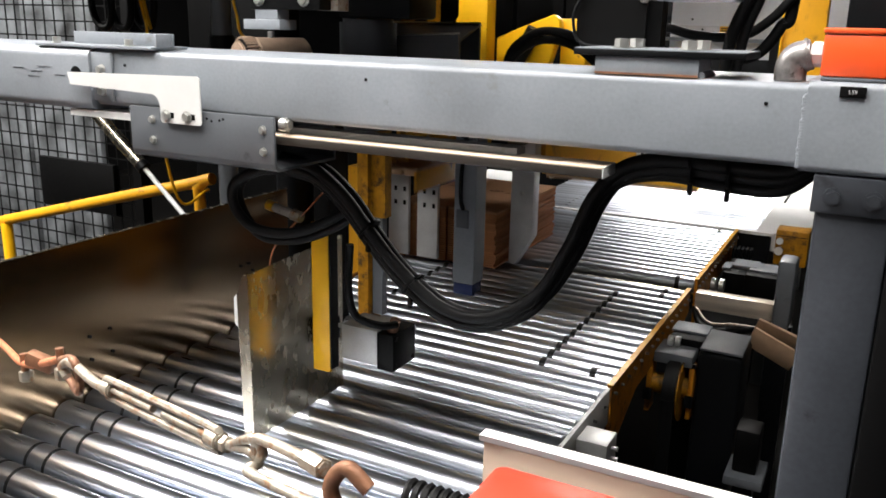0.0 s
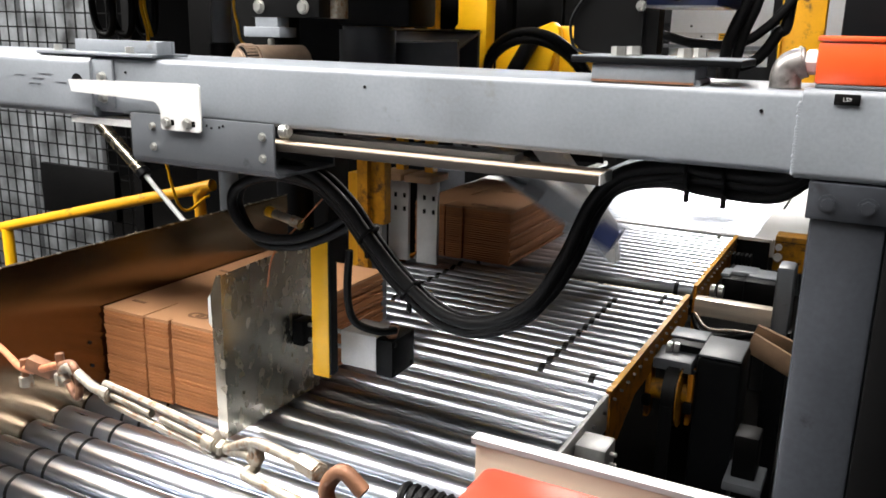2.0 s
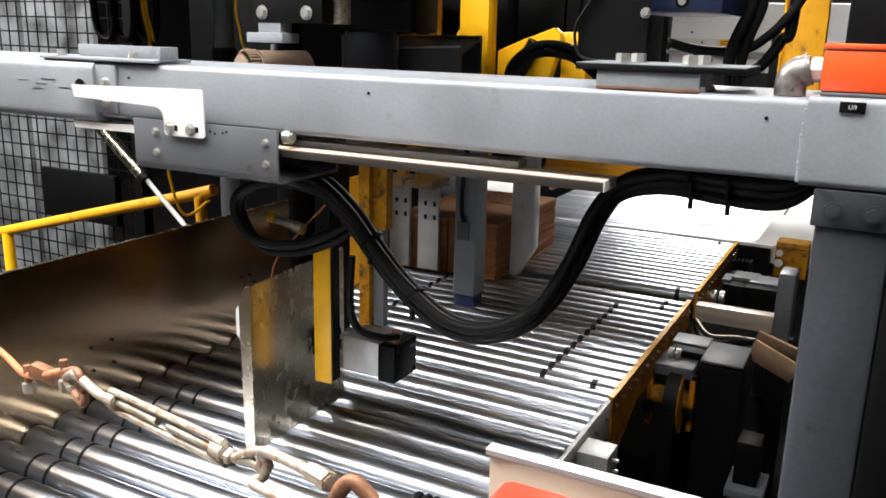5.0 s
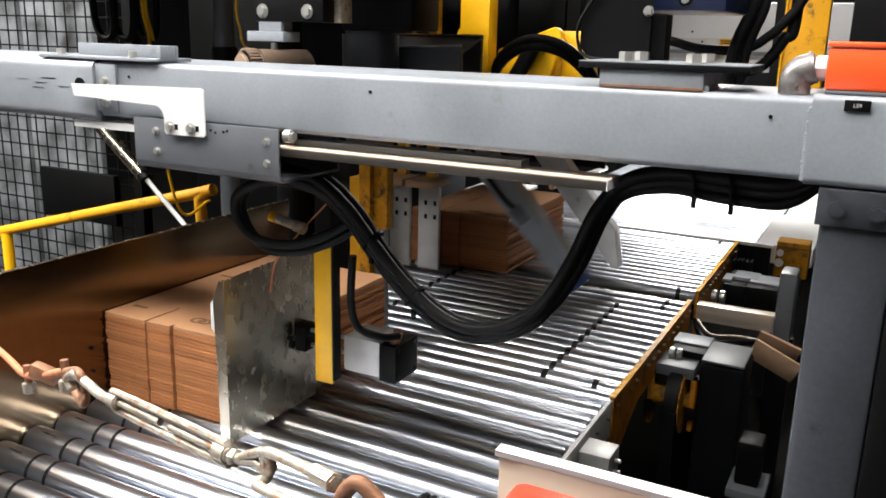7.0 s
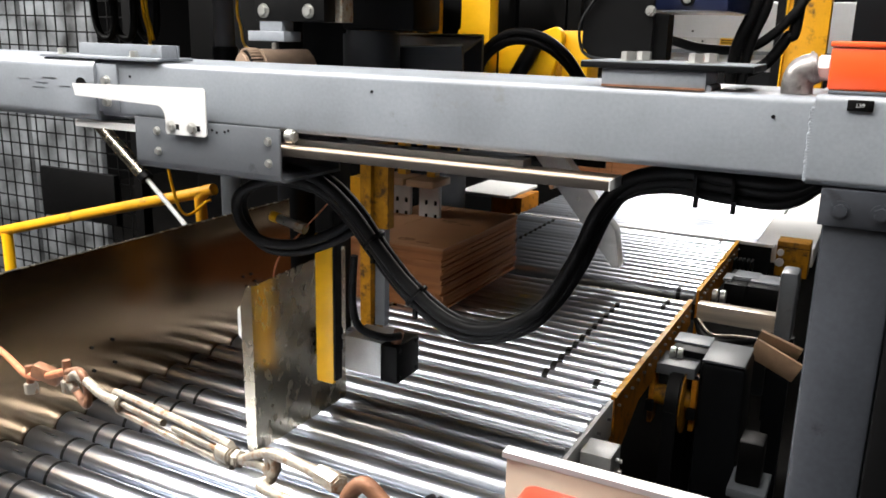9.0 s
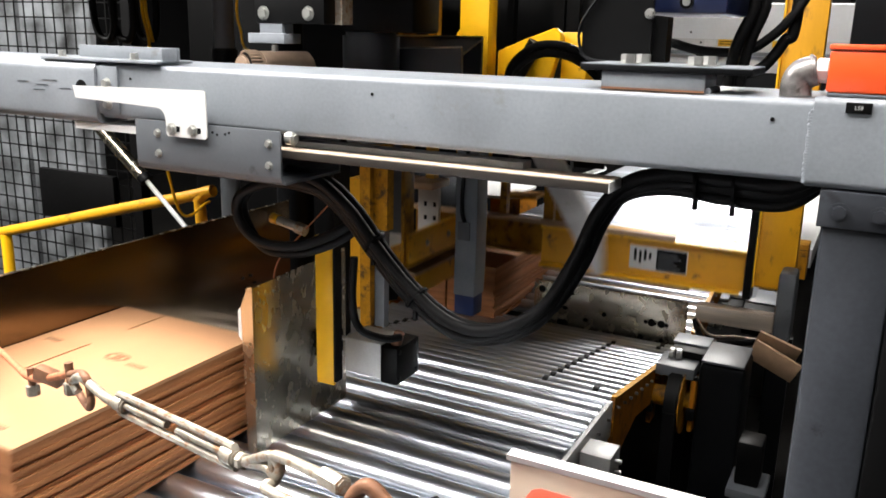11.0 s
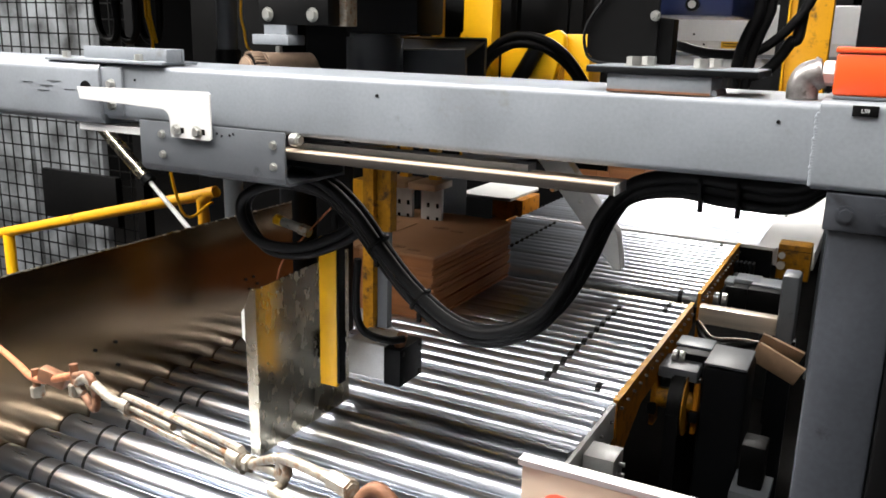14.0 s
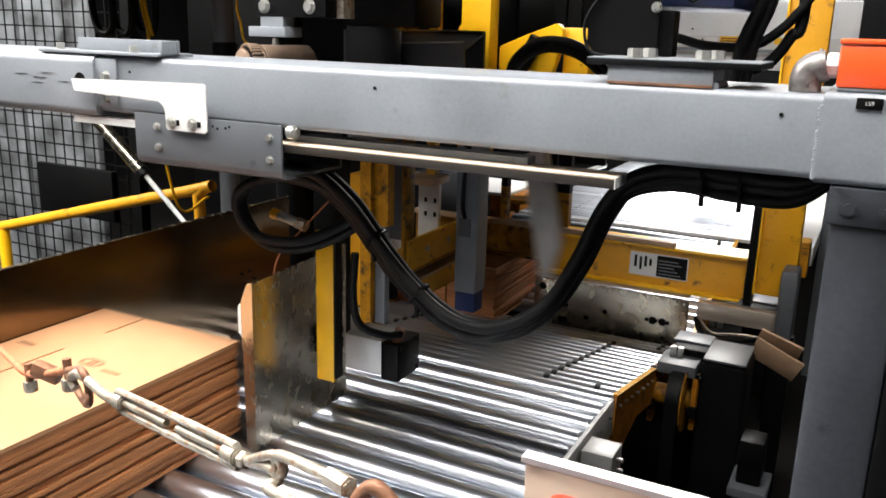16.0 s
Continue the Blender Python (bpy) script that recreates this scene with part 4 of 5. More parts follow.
    for k in range(5):
        part("fin", span((-0.045 + 0.02 * k, 3.86, 0.78), (-0.035 + 0.02 * k, 3.93, 0.86)), M_DARK, m)
    for x in (-0.055, -0.02):
        part("spool", cyl((x, 3.4, 0.80), (x + 0.022, 3.4, 0.80), 0.03, 16, bevel=0.002), M_ZINC, m)
    return m


table_motor = drives()


# ---- near clutter ----
def near_things():
    t = thing("turnbuckle", "worn galvanised turnbuckle with hook ends stretched over the rollers", "turnbuckle", TB[3])
    v = [Vector(p) for p in TB]
    a, b = v[4], v[5]
    d = (b - a).normalized()
    side = d.cross(Vector((0, 0, 1))).normalized()
    up = side.cross(d)
    for s in (-1, 1):
        part("side_bar", tube([a + up * s * 0.008, a + up * s * 0.011 + d * 0.012, b + up * s * 0.011 - d * 0.012, b + up * s * 0.008], 0.0042, 8, n=4), M_GALV, t)
    part("end_nut", cyl(a - d * 0.008, a + d * 0.012, 0.0095, 12, bevel=0.002), M_GALV, t)
    part("end_nut", cyl(b - d * 0.014, b + d * 0.008, 0.0095, 12, bevel=0.002), M_GALV, t)
    part("threaded_rod", cyl(a, a + (b - a) * 0.45, 0.0042, 10), M_GALV, t)
    part("threaded_rod", cyl(a + (b - a) * 0.55, b + d * 0.03, 0.0042, 10), M_GALV, t)
    part("eye_hook", tube([a, a + (v[3] - a) * 0.4, v[3] + up * 0.014, v[3] - d * 0.02 + up * 0.012, v[3] - d * 0.035 + up * 0.002, v[3] - d * 0.025 - up * 0.008], 0.006, 10), M_GALV, t)
    part("rod_eye", tube([b + d * 0.02, v[6] - d * 0.012 + up * 0.006, v[6] + up * 0.009, v[6] + d * 0.008, v[6] - up * 0.009, v[6] - d * 0.012 - up * 0.005, b + d * 0.022], 0.0048, 10), M_GALV, t)
    part("lock_nut", cyl(b + d * 0.012, b + d * 0.02, 0.0085, 6, bevel=0.001), M_GALV, t)
    s = thing("shackle", "worn iron shackle with a hex coupling", "shackle", TB[6])
    part("bow", tube([v[7], v[6] + up * 0.012 + d * 0.02, v[6] + up * 0.008, v[6] - up * 0.012, v[9], v[10], v[10] + d * 0.05], 0.0052, 12), M_GALV, s)
    e = (v[8] - v[7]).normalized()
    part("coupling", cyl(v[7] - e * 0.012, v[7] + e * 0.02, 0.0085, 6, bevel=0.002), M_GALV, s)
    part("ring", tube([v[8] + Vector((0.02, 0, 0.0)), v[8] + Vector((0, 0, 0.012)), v[8] + Vector((-0.015, 0, -0.01)), v[8] + Vector((0.0, 0, -0.04))], 0.0065, 12), M_RUST, s, "rusty iron ring")
    eye = thing("rope_eye", "rusty iron eye with a wire rope clamp", "rope clamp", TB[2])
    part("eye", tube([v[2], v[3] + up * 0.02, v[3] + d * 0.012 - up * 0.004, v[3] - up * 0.022, v[2] - up * 0.006], 0.005, 10), M_RUST, eye)
    m = (v[1] + v[2]) / 2
    part("clamp", box(m, (0.045, 0.02, 0.022), 0.004, rot=(0, 20, 20)), M_RUST, eye)
    for k in (-0.5, 0.5):
        c = m + (v[2] - v[1]) * k
        part("clamp_nut", cyl(c - up * 0.03, c - up * 0.012, 0.011, 6, bevel=0.001), M_GALV, eye)
        part("clamp_bolt", cyl(c - up * 0.02, c + up * 0.017, 0.006, 10), M_RUST, eye)
    r = thing("guard_rope", "orange plastic-coated guard rope", "rope", TB[0])
    out = v[0] + (v[0] - v[1]) * 4
    part("rope", tube([out, v[0], v[1], v[2]], 0.006, 10), M_ROPE, r)
    b = thing("white_board", "cream board with a white top edge beside a red box", "board", (0.45, 0.03, 1.55))
    part("board", span((0.3585, 0.03, 1.35), (0.62, 0.036, 1.690), 0.001), M_CREAM, b)
    part("edge", span((0.3565, 0.0285, 1.6905), (0.622, 0.0375, 1.694)), M_WHITE, b)
    l = thing("red_stop_box", "red plastic box before the cream board", "box", (0.41, 0.01, 1.6))
    part("mount_arm", span((REDX + 0.015, -0.0545, 1.62), (REDX + 0.04, 0.0295, 1.64)), M_BLACK, l)
    part("body", span((REDX, -0.092, 1.60), (REDX + 0.06, -0.055, REDZ), 0.005), M_RED2, l)
    k = thing("coiled_cable", "black coiled cable beside the board", "cable", TB[11])
    pts = []
    for i in range(60):
        an = i * 0.9
        pts.append(Vector(TB[11]) + Vector((0.001 * i - 0.01, 0.012 * math.cos(an), 0.012 * math.sin(an) - 0.012)))
    part("coil", tube(pts, 0.003, 6, n=2), M_RUB, k)


near_things()


# ---- background machines ----
def background():
    c = thing("mesh_guard", "black wire mesh safety guard panel", "fence", (-3.6, 2.8, 0))
    bm = bmesh.new()
    for i in range(29):
        x = -5.2 + i * 0.08
        span((x - 0.004, 2.796, 0.2), (x + 0.004, 2.800, 2.6), bm=bm)
    for i in range(31):
        z = 0.2 + i * 0.08
        span((-5.2, 2.8005, z - 0.004), (-2.95, 2.8045, z + 0.004), bm=bm)
    part("mesh", bm, M_BLACK, c, smooth=0)
    for x in (-5.2, -2.95):
        part("post", span((x - 0.03, 2.77, 0), (x + 0.03, 2.83, 2.7)), M_BLACK, c)
    w = thing("pale_machine_panel", "pale enamelled machine panels behind the mesh guard", "machine", (-4.5, 3.6, 0))
    for k in range(3):
        part("panel", span((-6.4 + 0.75 * k, 3.6, 0.0), (-5.7 + 0.75 * k, 3.66, 2.8), 0.01), M_PANEL, w)
    part("blanking_panel", span((-3.72, 2.76, 0.85), (-3.12, 2.795, 1.13), 0.004), M_BLACK, c, "black blanking panel")
    d = thing("dark_machine", "large dark machine housing behind the conveyor", "machine", (-2.0, 4.6, 0))
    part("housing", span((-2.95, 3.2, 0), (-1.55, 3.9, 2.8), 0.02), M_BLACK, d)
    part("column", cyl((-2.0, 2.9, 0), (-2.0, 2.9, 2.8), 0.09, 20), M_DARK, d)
    r = thing("yellow_guard_rail", "yellow tubular guard rail behind the fence", "rail", (-2.7, 2.3, 1.0))
    part("rail", tube([(-3.6, 2.3, 0.835), (-2.1, 2.3, 1.215), (-2.06, 2.3, 1.20), (-2.05, 2.3, 0.9), (-2.05, 2.3, 0.0)], 0.026, 12, n=3), M_YEL, r)
    part("post", cyl((-3.4, 2.3, 0), (-3.4, 2.3, 0.87), 0.028, 12), M_YELB, r)
    b = thing("black_clamp_block", "black clamp block with two zinc bolts", "bracket", (-0.82, 1.35, 1.9))
    part("block", span((-0.925, 1.35, 1.942), (-0.71, 1.40, 2.02), 0.003), M_BLACK, b)
    part("spacer", span((-0.91, 1.352, 1.918), (-0.84, 1.398, 1.9415)), M_GREY, b)
    part("foot", span((-0.94, 1.34, 1.893), (-0.825, 1.41, 1.9175), 0.002), M_GREY, b)
    for x in (-0.895, -0.757):
        part("bolt", bolt((x, 1.35, 1.967), (0, -1, 0), 0.013, 0.010), M_ZINC, b)
    part("side_box", span((-0.775, 1.42, 1.942), (-0.705, 1.47, 2.15), 0.003), M_GALV, b, "pale khaki side box")
    part("stem", span((-0.85, 1.36, 2.0205), (-0.80, 1.39, 2.199)), M_DARK, b)
    g = thing("gear_motor", "brown gear motor with ribbed housing behind the beam", "motor", (-0.92, 1.5, 1.8))
    g0, g1 = Vector((-1.02, 1.40, 1.806)), Vector((-0.925, 1.575, 1.806))
    gd = (g1 - g0).normalized()
    gs = gd.cross(Vector((0, 0, 1)))
    part("housing", cyl(g0 + gd * 0.045, g1, 0.064, 28, bevel=0.008), M_BROWN, g)
    part("face", cyl(g0, g0 + gd * 0.012, 0.057, 28, bevel=0.006), M_BROWN, g)
    part("hub", cyl(g0 - gd * 0.012, g0, 0.022, 20, bevel=0.004), M_GREASE, g)
    part("neck", cyl(g0 + gd * 0.012, g0 + gd * 0.045, 0.060, 28), M_BLACK, g)
    for k in range(36):
        an = k * math.pi / 18
        ra = gs * math.cos(an) + Vector((0, 0, math.sin(an)))
        c0 = g0 + gd * 0.0285 + ra * 0.064
        part("rib", cyl(c0 - gd * 0.016, c0 + gd * 0.016, 0.0032, 6), M_BROWN, g)
    part("lug", cyl(g0 + gd * 0.10 + Vector((0, 0, 0.062)), g0 + gd * 0.10 + Vector((0, 0, 0.081)), 0.009, 12, bevel=0.002), M_ZINC, g)
    part("mount", span((-0.99, 1.50, 1.60), (-0.93, 1.56, 1.755)), M_DARK, g)
    h = thing("grey_trough", "long dark grey steel trough with a bright rim", "trough", (-0.8, 1.9, 1.7))
    part("side", prism([(-1.0, 1.70), (-0.585, 1.70), (-0.595, 1.886), (-1.0, 1.868)], "y", 1.87, 1.882), M_OIL, h)
    part("front_rim", tube([(-1.0, 1.875, 1.870), (-0.595, 1.875, 1.889)], 0.0035, 8, n=1), M_ZINC, h, "bright folded rim")
    part("inner_slope", prism([(1.8825, 1.868), (1.8825, 1.860), (2.02, 1.905), (2.02, 1.912)], "x", -1.0, -0.60), M_OIL, h)
    part("back", span((-1.0, 2.0205, 1.70), (-0.60, 2.034, 1.914)), M_OIL, h)
    part("back_rim", tube([(-1.0, 2.027, 1.914), (-0.60, 2.027, 1.916)], 0.0045, 8, n=1), M_ZINC, h, "bright folded rim")
    part("drum", cyl((-0.86, 1.80, 1.60), (-0.86, 1.80, 1.924), 0.085, 32, bevel=0.01), M_OIL, h, "oily dark drum")
    part("stand", span((-1.1, 1.9, 0.0), (-1.06, 1.98, 1.6)), M_BLACK, h)
    part("tower", span((-1.17, 1.86, 1.6), (-0.96, 2.05, 2.195), 0.02), M_DARK, h)
    part("tower_cover", span((-0.90, 1.7, 1.925), (-0.66, 1.86, 2.195), 0.01), M_DARK, h)
    k = thing("white_cabinet", "white enamelled cabinet with a small yellow label", "cabinet", (-0.2, 4.6, 1.0))
    part("body", span((-0.62, 4.6, 1.75), (0.35, 5.0, 2.12), 0.01), M_CABW, k)
    part("ledge", span((-0.64, 4.55, 1.84), (0.37, 4.599, 1.86)), M_GREY, k)
    part("lower_front", span((-0.61, 4.594, 1.861), (0.34, 4.5985, 1.925)), M_WHITE, k)
    lb = part("label", span((-0.346, 4.590, 1.888), (-0.222, 4.5938, 1.924)), M_YELB, k, "yellow warning label")
    for i in range(2):
        part("text_bar", span((-0.338, 4.587, 1.897 + 0.013 * i), (-0.235 - 0.02 * i, 4.5898, 1.902 + 0.013 * i)), M_DARK, lb)
    part("label", span((-0.42, 4.590, 1.888), (-0.36, 4.5938, 1.920)), M_ALU, k, "pale label")
    part("label", span((-0.06, 4.590, 1.888), (0.03, 4.5938, 1.922)), M_YELB, k, "yellow warning label")
    for x, z in ((-0.5, 1.96), (-0.44, 1.905)):
        part("screw", cyl((x, 4.598, z), (x, 4.59, z), 0.006, 10), M_DARK, k)
    part("leg", span((0.3, 4.7, 0), (0.36, 4.76, 1.75)), M_GREYD, k)
    part("rear_bracket", span((-0.6, 5.001, 1.8), (-0.54, 6.799, 1.88)), M_GREYD, k)
    gbox = thing("grey_enclosure", "grey translucent plastic enclosure", "box", (0.5, 1.3, 1.9))
    part("foot", span((0.5, 1.1085, 1.2), (0.53, 1.2995, 1.25)), M_BLACK, gbox)
    part("body", span((0.455, 1.28, 1.86), (0.62, 1.4, 2.1), 0.006), M_DARK, gbox)
    part("stand", span((0.5, 1.3, 1.2), (0.53, 1.38, 1.86)), M_BLACK, gbox)
    cb = thing("drive_cables", "thick black cables behind the bracket", "cable", (0.3, 1.3, 1.95))
    for path, r in (([(0.02, 1.5, 1.93), (0.058, 1.5, 1.924), (0.10, 1.5, 1.918), (0.15, 1.5, 1.906), (0.209, 1.5, 1.902), (0.242, 1.5, 1.906), (0.272, 1.5, 1.915), (0.309, 1.5, 1.945), (0.328, 1.5, 1.968), (0.347, 1.5, 1.995), (0.36, 1.5, 2.04), (0.36, 1.5, 2.2)], 0.010),
                    ([(0.228, 1.46, 1.80), (0.235, 1.46, 1.894), (0.245, 1.46, 1.934), (0.262, 1.46, 1.98), (0.266, 1.46, 2.02), (0.27, 1.46, 2.2)], 0.012),
                    ([(0.245, 1.485, 1.80), (0.255, 1.485, 1.894), (0.266, 1.485, 1.94), (0.28, 1.485, 1.98), (0.285, 1.485, 2.02), (0.29, 1.485, 2.2)], 0.011),
                    ([(0.24, 1.52, 1.855), (0.28, 1.52, 1.869), (0.305, 1.52, 1.896), (0.325, 1.52, 1.931), (0.34, 1.52, 1.96), (0.345, 1.52, 2.2)], 0.012),
                    ([(0.06, 1.55, 1.925), (0.12, 1.55, 1.91), (0.16, 1.55, 1.885), (0.17, 1.55, 1.85)], 0.006)):
        part("cable", tube(path, r, 10), M_RUB, cb)
    yc = thing("yellow_cable", "pair of yellow cables hanging behind the beam", "cable", YC1[3])
    part("strand", tube([(-2.008, 2.0, 2.2)] + YC1 + [(-1.98, 2.0, 1.7), (-1.98, 2.1, 1.2), (-2.0, 2.3, 1.2)], 0.006, 8), M_YELB, yc)
    part("strand", tube(YC2, 0.006, 8), M_YELB, yc)
    am = thing("amber_cable", "thin amber cable running to the gear motor", "cable", AMB[3])
    part("strand", tube(AMB + [(-1.0, 1.5, 1.862)], 0.004, 8), M_YELB, am)
    pp = thing("steel_pipe", "dull steel pipe behind the beam", "pipe", (GRY[1][0], 1.9, 0))
    part("pipe", cyl((GRY[1][0], 1.9, 0.0), (GRY[1][0], 1.9, 2.199), 0.035, 18), M_GREYD, pp)
    part("coupling", cyl((GRY[1][0], 1.9, 1.80), (GRY[1][0], 1.9, 1.86), 0.044, 18, bevel=0.004), M_DARK, pp)
    bl = thing("cable_loom", "loose black cable loom behind the beam", "cable", (BLK[2][0], 2.0, 1.7))
    for o in (0.0, 0.05, 0.11):
        part("cable", tube([(x + o, y + o, z) for x, y, z in [(BLK[0][0], 2.0, 2.3)] + BLK[1:4] + [(BLK[4][0], 2.0, 2.3)]], 0.014, 10), M_RUB, bl)
    bg = thing("rear_machine", "dark rear machinery with cross bars", "machine", (-1.2, 6.8, 0))
    part("housing", span((-3.5, 6.8, 1.5), (0.2, 7.6, 3.4), 0.02), M_BLACK, bg)
    part("stand", span((-3.5, 6.8, 0), (-1.5, 7.6, 1.499), 0.01), M_BLACK, bg)
    for z in (1.95, 2.1):
        part("bar", span((-2.6, 5.2, z), (-0.3, 5.25, z + 0.03)), M_DARK, bg)
        part("bar_tie", span((-2.56, 5.2505, z), (-2.5, 6.799, z + 0.03)), M_DARK, bg)
    part("panel", span((-2.82, 5.26, 1.6), (-2.74, 5.3, 2.6)), M_ORNG, bg)
    part("panel_tie", span((-2.81, 5.301, 2.3), (-2.76, 6.799, 2.35)), M_DARK, bg)


background()


# ---- bundles ----
LB, HB = 0.72, 0.246


def bundle():
    """A bundle of folded boxes, its near end at y = 0 and its foot at z = 0."""
    t = thing("cardboard_bundle", "bundle of folded brown cardboard boxes with slotted flaps", "cardboard bundle", (0, 0, 0), group="bundles of folded boxes")
    rnd = random.Random(7)
    n = 24
    h = HB / n
    x0, x1 = XF + 0.006, -0.853
    xs1, xs2 = x0 + 0.155, x0 + 0.245
    for i in range(n):
        z0, z1 = i * h, (i + 1) * h - 0.0011
        dx, dy = rnd.uniform(-0.003, 0.003), rnd.uniform(-0.002, 0.002)
        fold = rnd.uniform(0, 0.003)
        side = rnd.choice((0, 0, 0.003, 0.006, 0.010))
        bm = bmesh.new()
        zm = (z0 + z1) / 2
        # two plies, the lower a little set back, slotted along one line
        for a, b, s in ((z0, zm - 0.0002, fold), (zm + 0.0002, z1, 0.0)):
            cut = [(s + dy, 0.128), (0.275, 0.465), (LB - 0.13, LB + dy - s)]
            left = [(x0 + dx, LB + dy - s), (x0 + dx, s + dy)]
            right = [(x1 + dx - side, LB + dy - s), (x1 + dx - side, s + dy + 0.008), (xs2 + 0.004, s + dy + 0.008), (xs2 + 0.004, s + dy + 0.02), (xs2 - 0.004, s + dy + 0.02), (xs2 - 0.004, s + dy + 0.003)]
            el, er = [], []
            for c0, c1 in cut:
                n0, n1 = c0 > 0.02, c1 < LB - 0.02
                el += ([(xs1, c0)] if n0 else []) + [(xs1 - 0.0035, c0), (xs1 - 0.0035, c1)] + ([(xs1, c1)] if n1 else [])
                er += ([(xs1 + 0.0001, c0)] if n0 else []) + [(xs1 + 0.0035, c0), (xs1 + 0.0035, c1)] + ([(xs1 + 0.0001, c1)] if n1 else [])
            prism(left + el, "z", a, b, bm=bm)
            prism(right + er, "z", a, b, bm=bm)
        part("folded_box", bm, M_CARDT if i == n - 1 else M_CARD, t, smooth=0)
    for cy in (0.078, 0.437):
        bm = bmesh.new()
        for cx, r0, r1 in ((-1.058, 0.012, 0.021), (-1.035, 0.010, 0.019)):
            zr = HB - 0.0002 - 0.0002 * (cx < -1.05)
            ring = [[bm.verts.new((cx + r * math.cos(a) * 1.2, cy + r * math.sin(a), zr)) for a in [2 * math.pi * k / 24 for k in range(24)]] for r in (r0, r1)]
            for k in range(24):
                bm.faces.new((ring[0][k], ring[1][k], ring[1][(k + 1) % 24], ring[0][(k + 1) % 24]))
        part("print_ring", bm, M_PRINT, t, "faded brown printed rings", smooth=0)
        part("print_bar", span((-0.995, cy - 0.024, HB - 0.0011), (-0.94, cy - 0.012, HB - 0.0002)), M_PRINT, t, smooth=0)
        part("print_bar", span((-1.305, cy - 0.002, HB - 0.0011), (-1.255, cy + 0.010, HB - 0.0002)), M_PRINT, t, smooth=0)
    return t


first_bundle = bundle()
bundles = [first_bundle] + [copy_thing(first_bundle, pose(0, -2 - i, 0)) for i in range(4)]


# ---- what moves ----
CYCLE = 5.07
RUN = [(-0.3, -0.95), (0.0, -0.5), (0.2, -0.24), (0.4, 0.015), (0.6, 0.25), (0.8, 0.45), (1.0, 0.65), (1.2, 0.84), (1.4, 1.045), (1.5, 1.13), (1.62, 1.158), (1.8, 1.16), (2.7, 1.16), (2.85, 1.19),
       (3.0, 1.255), (3.2, 1.395), (3.4, 1.575), (3.6, 1.80), (3.8, 2.10), (4.0, 2.36), (4.2, 2.61), (4.35, 2.74), (4.45, 2.775), (4.6, 2.775),
       (6.75, 2.775), (6.87, 2.80), (7.05, 2.93), (7.25, 2.99), (7.37, 3.11), (7.47, 3.29), (7.57, 3.46), (7.67, 3.61), (7.87, 3.88), (8.07, 4.12), (8.6, 4.75), (9.1, 5.35), (13.6, 10.4)]
DIP = [(-0.6, 0.0), (0.13, 0.0), (0.2, 0.012), (0.3, 0.07), (0.4, 0.15), (0.5, 0.2), (0.58, 0.207), (0.78, 0.207), (0.86, 0.19), (1.0, 0.10), (1.1, 0.04), (1.2, 0.008), (1.28, 0.0), (4.4, 0.0)]
LIFT = [(-0.35, 0.62), (-0.1, 0.50), (0.0, 0.40), (0.1, 0.32), (0.2, 0.237), (0.3, 0.162), (0.4, 0.09), (0.48, 0.03), (0.55, 0.0), (0.8, 0.0), (0.87, 0.045), (1.0, 0.197), (1.1, 0.33), (1.2, 0.42), (1.35, 0.53), (1.6, 0.62), (4.3, 0.62)]
NEAR = [(-0.80, 96), (-0.70, 70), (-0.60, 22), (-0.48, 1), (-0.42, 0), (1.7, 0), (1.76, 3), (1.84, 20), (1.94, 46), (2.04, 72), (2.16, 96), (4.2, 96)]
PUSH = [(-0.5, 0), (1.66, 0), (1.74, 0.5), (1.82, 1), (2.22, 1), (2.32, 0.4), (2.42, 0), (4.4, 0)]
FAR = [(-0.74, 40), (-0.66, 28), (-0.52, 4), (-0.46, 0), (0.74, 0), (0.8, 14), (0.88, 38), (0.95, 40), (4.3, 40)]


def level(rows, t):
    """The value at t between rows, the same every cycle."""
    lo = rows[0][0]
    while t > lo + CYCLE:
        t -= CYCLE
    while t < lo:
        t += CYCLE
    return float(np.interp(t, [r[0] for r in rows] + [lo + CYCLE], [r[1] for r in rows] + [rows[0][1]]))


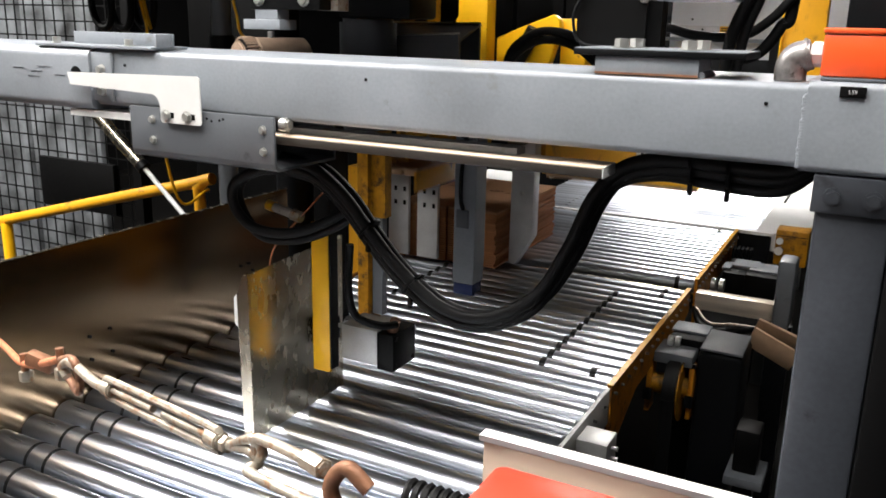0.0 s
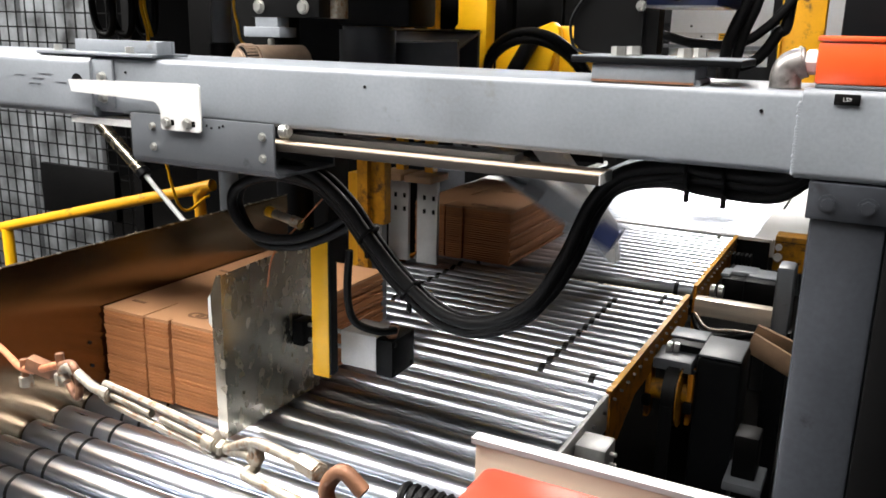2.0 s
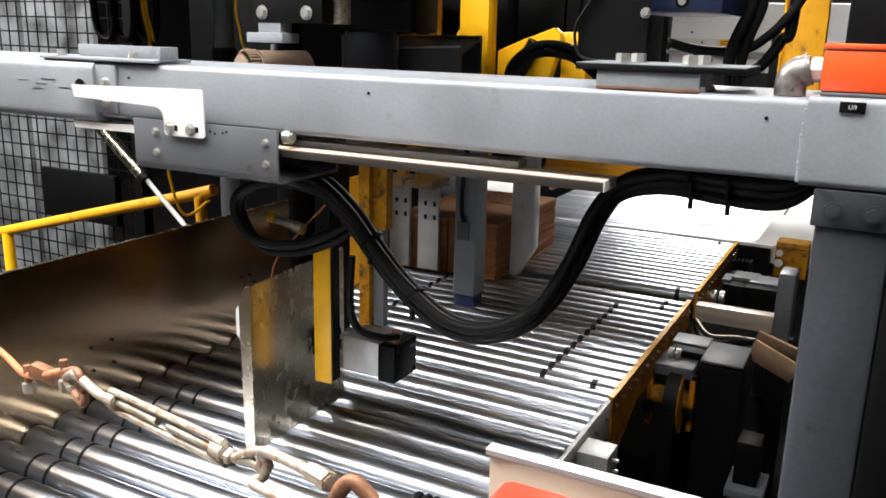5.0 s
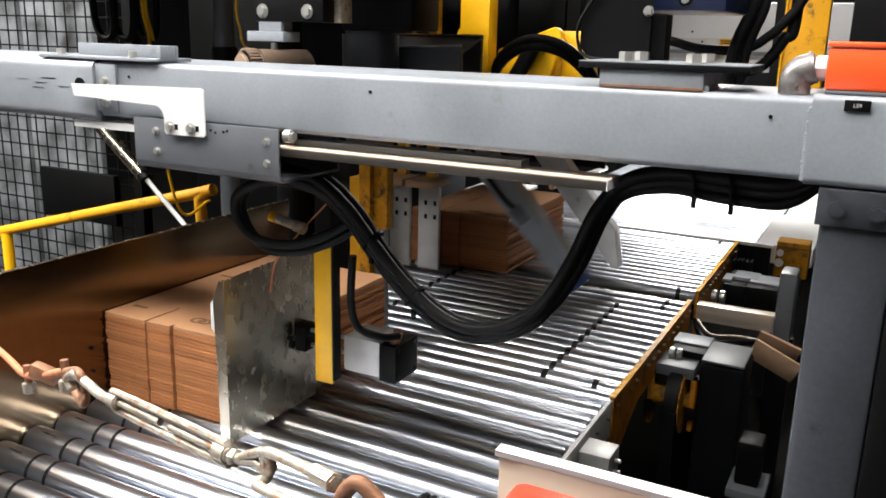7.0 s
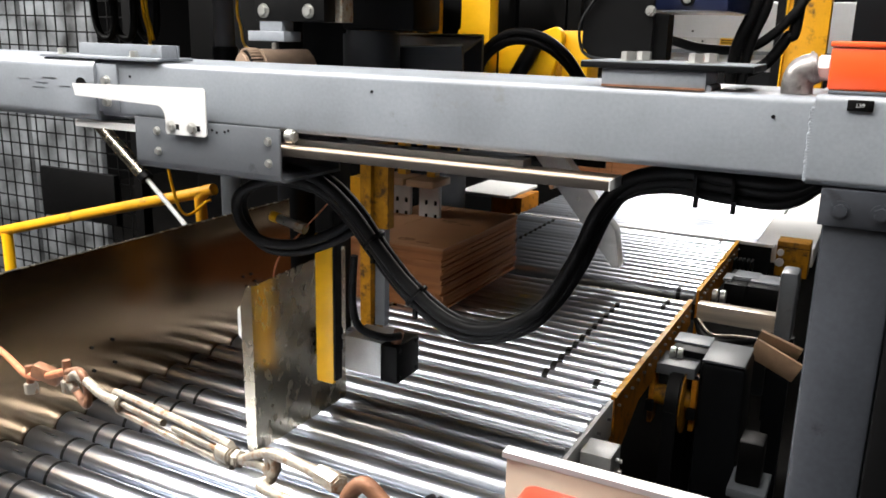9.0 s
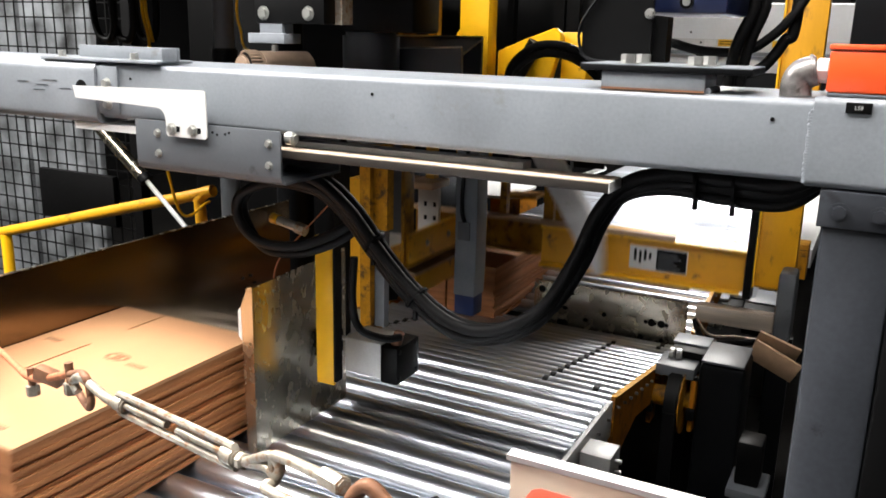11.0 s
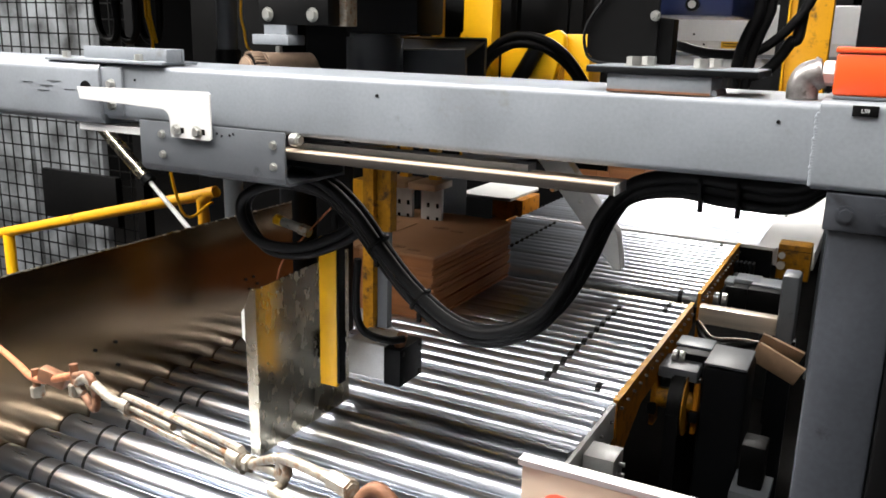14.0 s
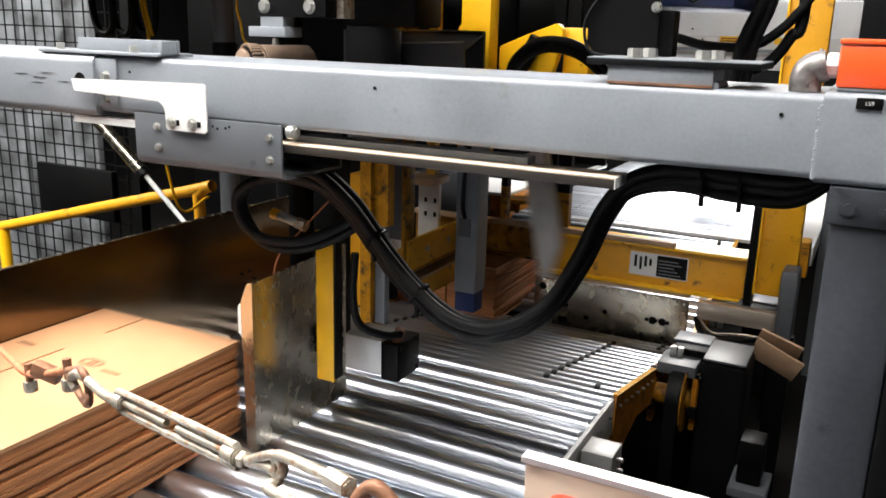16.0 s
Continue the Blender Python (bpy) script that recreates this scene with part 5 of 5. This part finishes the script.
def times(rows):
    ts = {0.0, 16.0}
    for k in range(-1, 5):
        ts |= {round((t + k * CYCLE) * FPS) / FPS for t, _ in rows}
    return sorted(t for t in ts if 0 <= t <= 16)


def motions():
    walk(arched_hose, [(t, pose(-0.6 + 0.12 * (1 - level(NEAR, t) / 96), 2.5, 1.7 - 0.035 * (1 - level(NEAR, t) / 96))) for t in times(NEAR)])
    for k, b in enumerate(bundles):
        start = (k - 1) * CYCLE
        ts = sorted({0.0, 16.0} | {round((t + start) * FPS) / FPS for t, _ in [(-2.6, 0), (-1.4, 0), (-0.7, 0)] + RUN if 0 <= t + start <= 16} | {t for t in times(DIP) if 4.5 < t - start < 6.6})
        rows = []
        for t in ts:
            y = float(np.interp(t - start, [r[0] for r in RUN], [r[1] for r in RUN]))
            y = min(y, 10.4 - 0.8 * k)
            if t - start < -0.3:
                y = max(-0.95 - 0.78 * max(0, k - 1), -0.95 + 2.0 * (t - start + 0.3))
            drop = level(DIP, t) if 4.5 < t - start < 6.6 else 0.0
            rows.append((t, pose(0, y, RT + 0.001 - drop)))
        walk(b, rows)
    for ob, y, s in ((table_one, 1.86, -1), (table_two, 4.10, 1)):
        walk(ob, [(t, pose(-0.7, y, 0.84, s * math.degrees(math.asin(level(DIP, t) / 1.08)))) for t in times(DIP)])
    walk(table_motor, [(t, Matrix.Translation((0, 4.10, 0.84)) @ pose(0, 0, 0, math.degrees(math.asin(level(DIP, t) / 1.08))) @ Matrix.Translation((0.1, -0.5, 0.0))) for t in times(DIP)])
    walk(press_beam, [(t, pose(-0.3, 3.02, 0.905 + level(LIFT, t))) for t in times(LIFT)])
    for ob, (x, y, z), prog in ((finger_near, (-0.83, 2.47, 1.52), NEAR), (finger_far, (-0.79, 2.94, 1.52), FAR)):
        slip = 0.05 / 40 if ob is finger_far else 0.0
        walk(ob, [(t, pose(x + slip * level(prog, t), y, z - 0.4 * slip * level(prog, t), 0, -level(prog, t), 0)) for t in times(prog)])
    walk(gate, [(t, pose(-0.75 - 0.082 * level(PUSH, t), 1.1, 0.9)) for t in times(PUSH)])


motions()
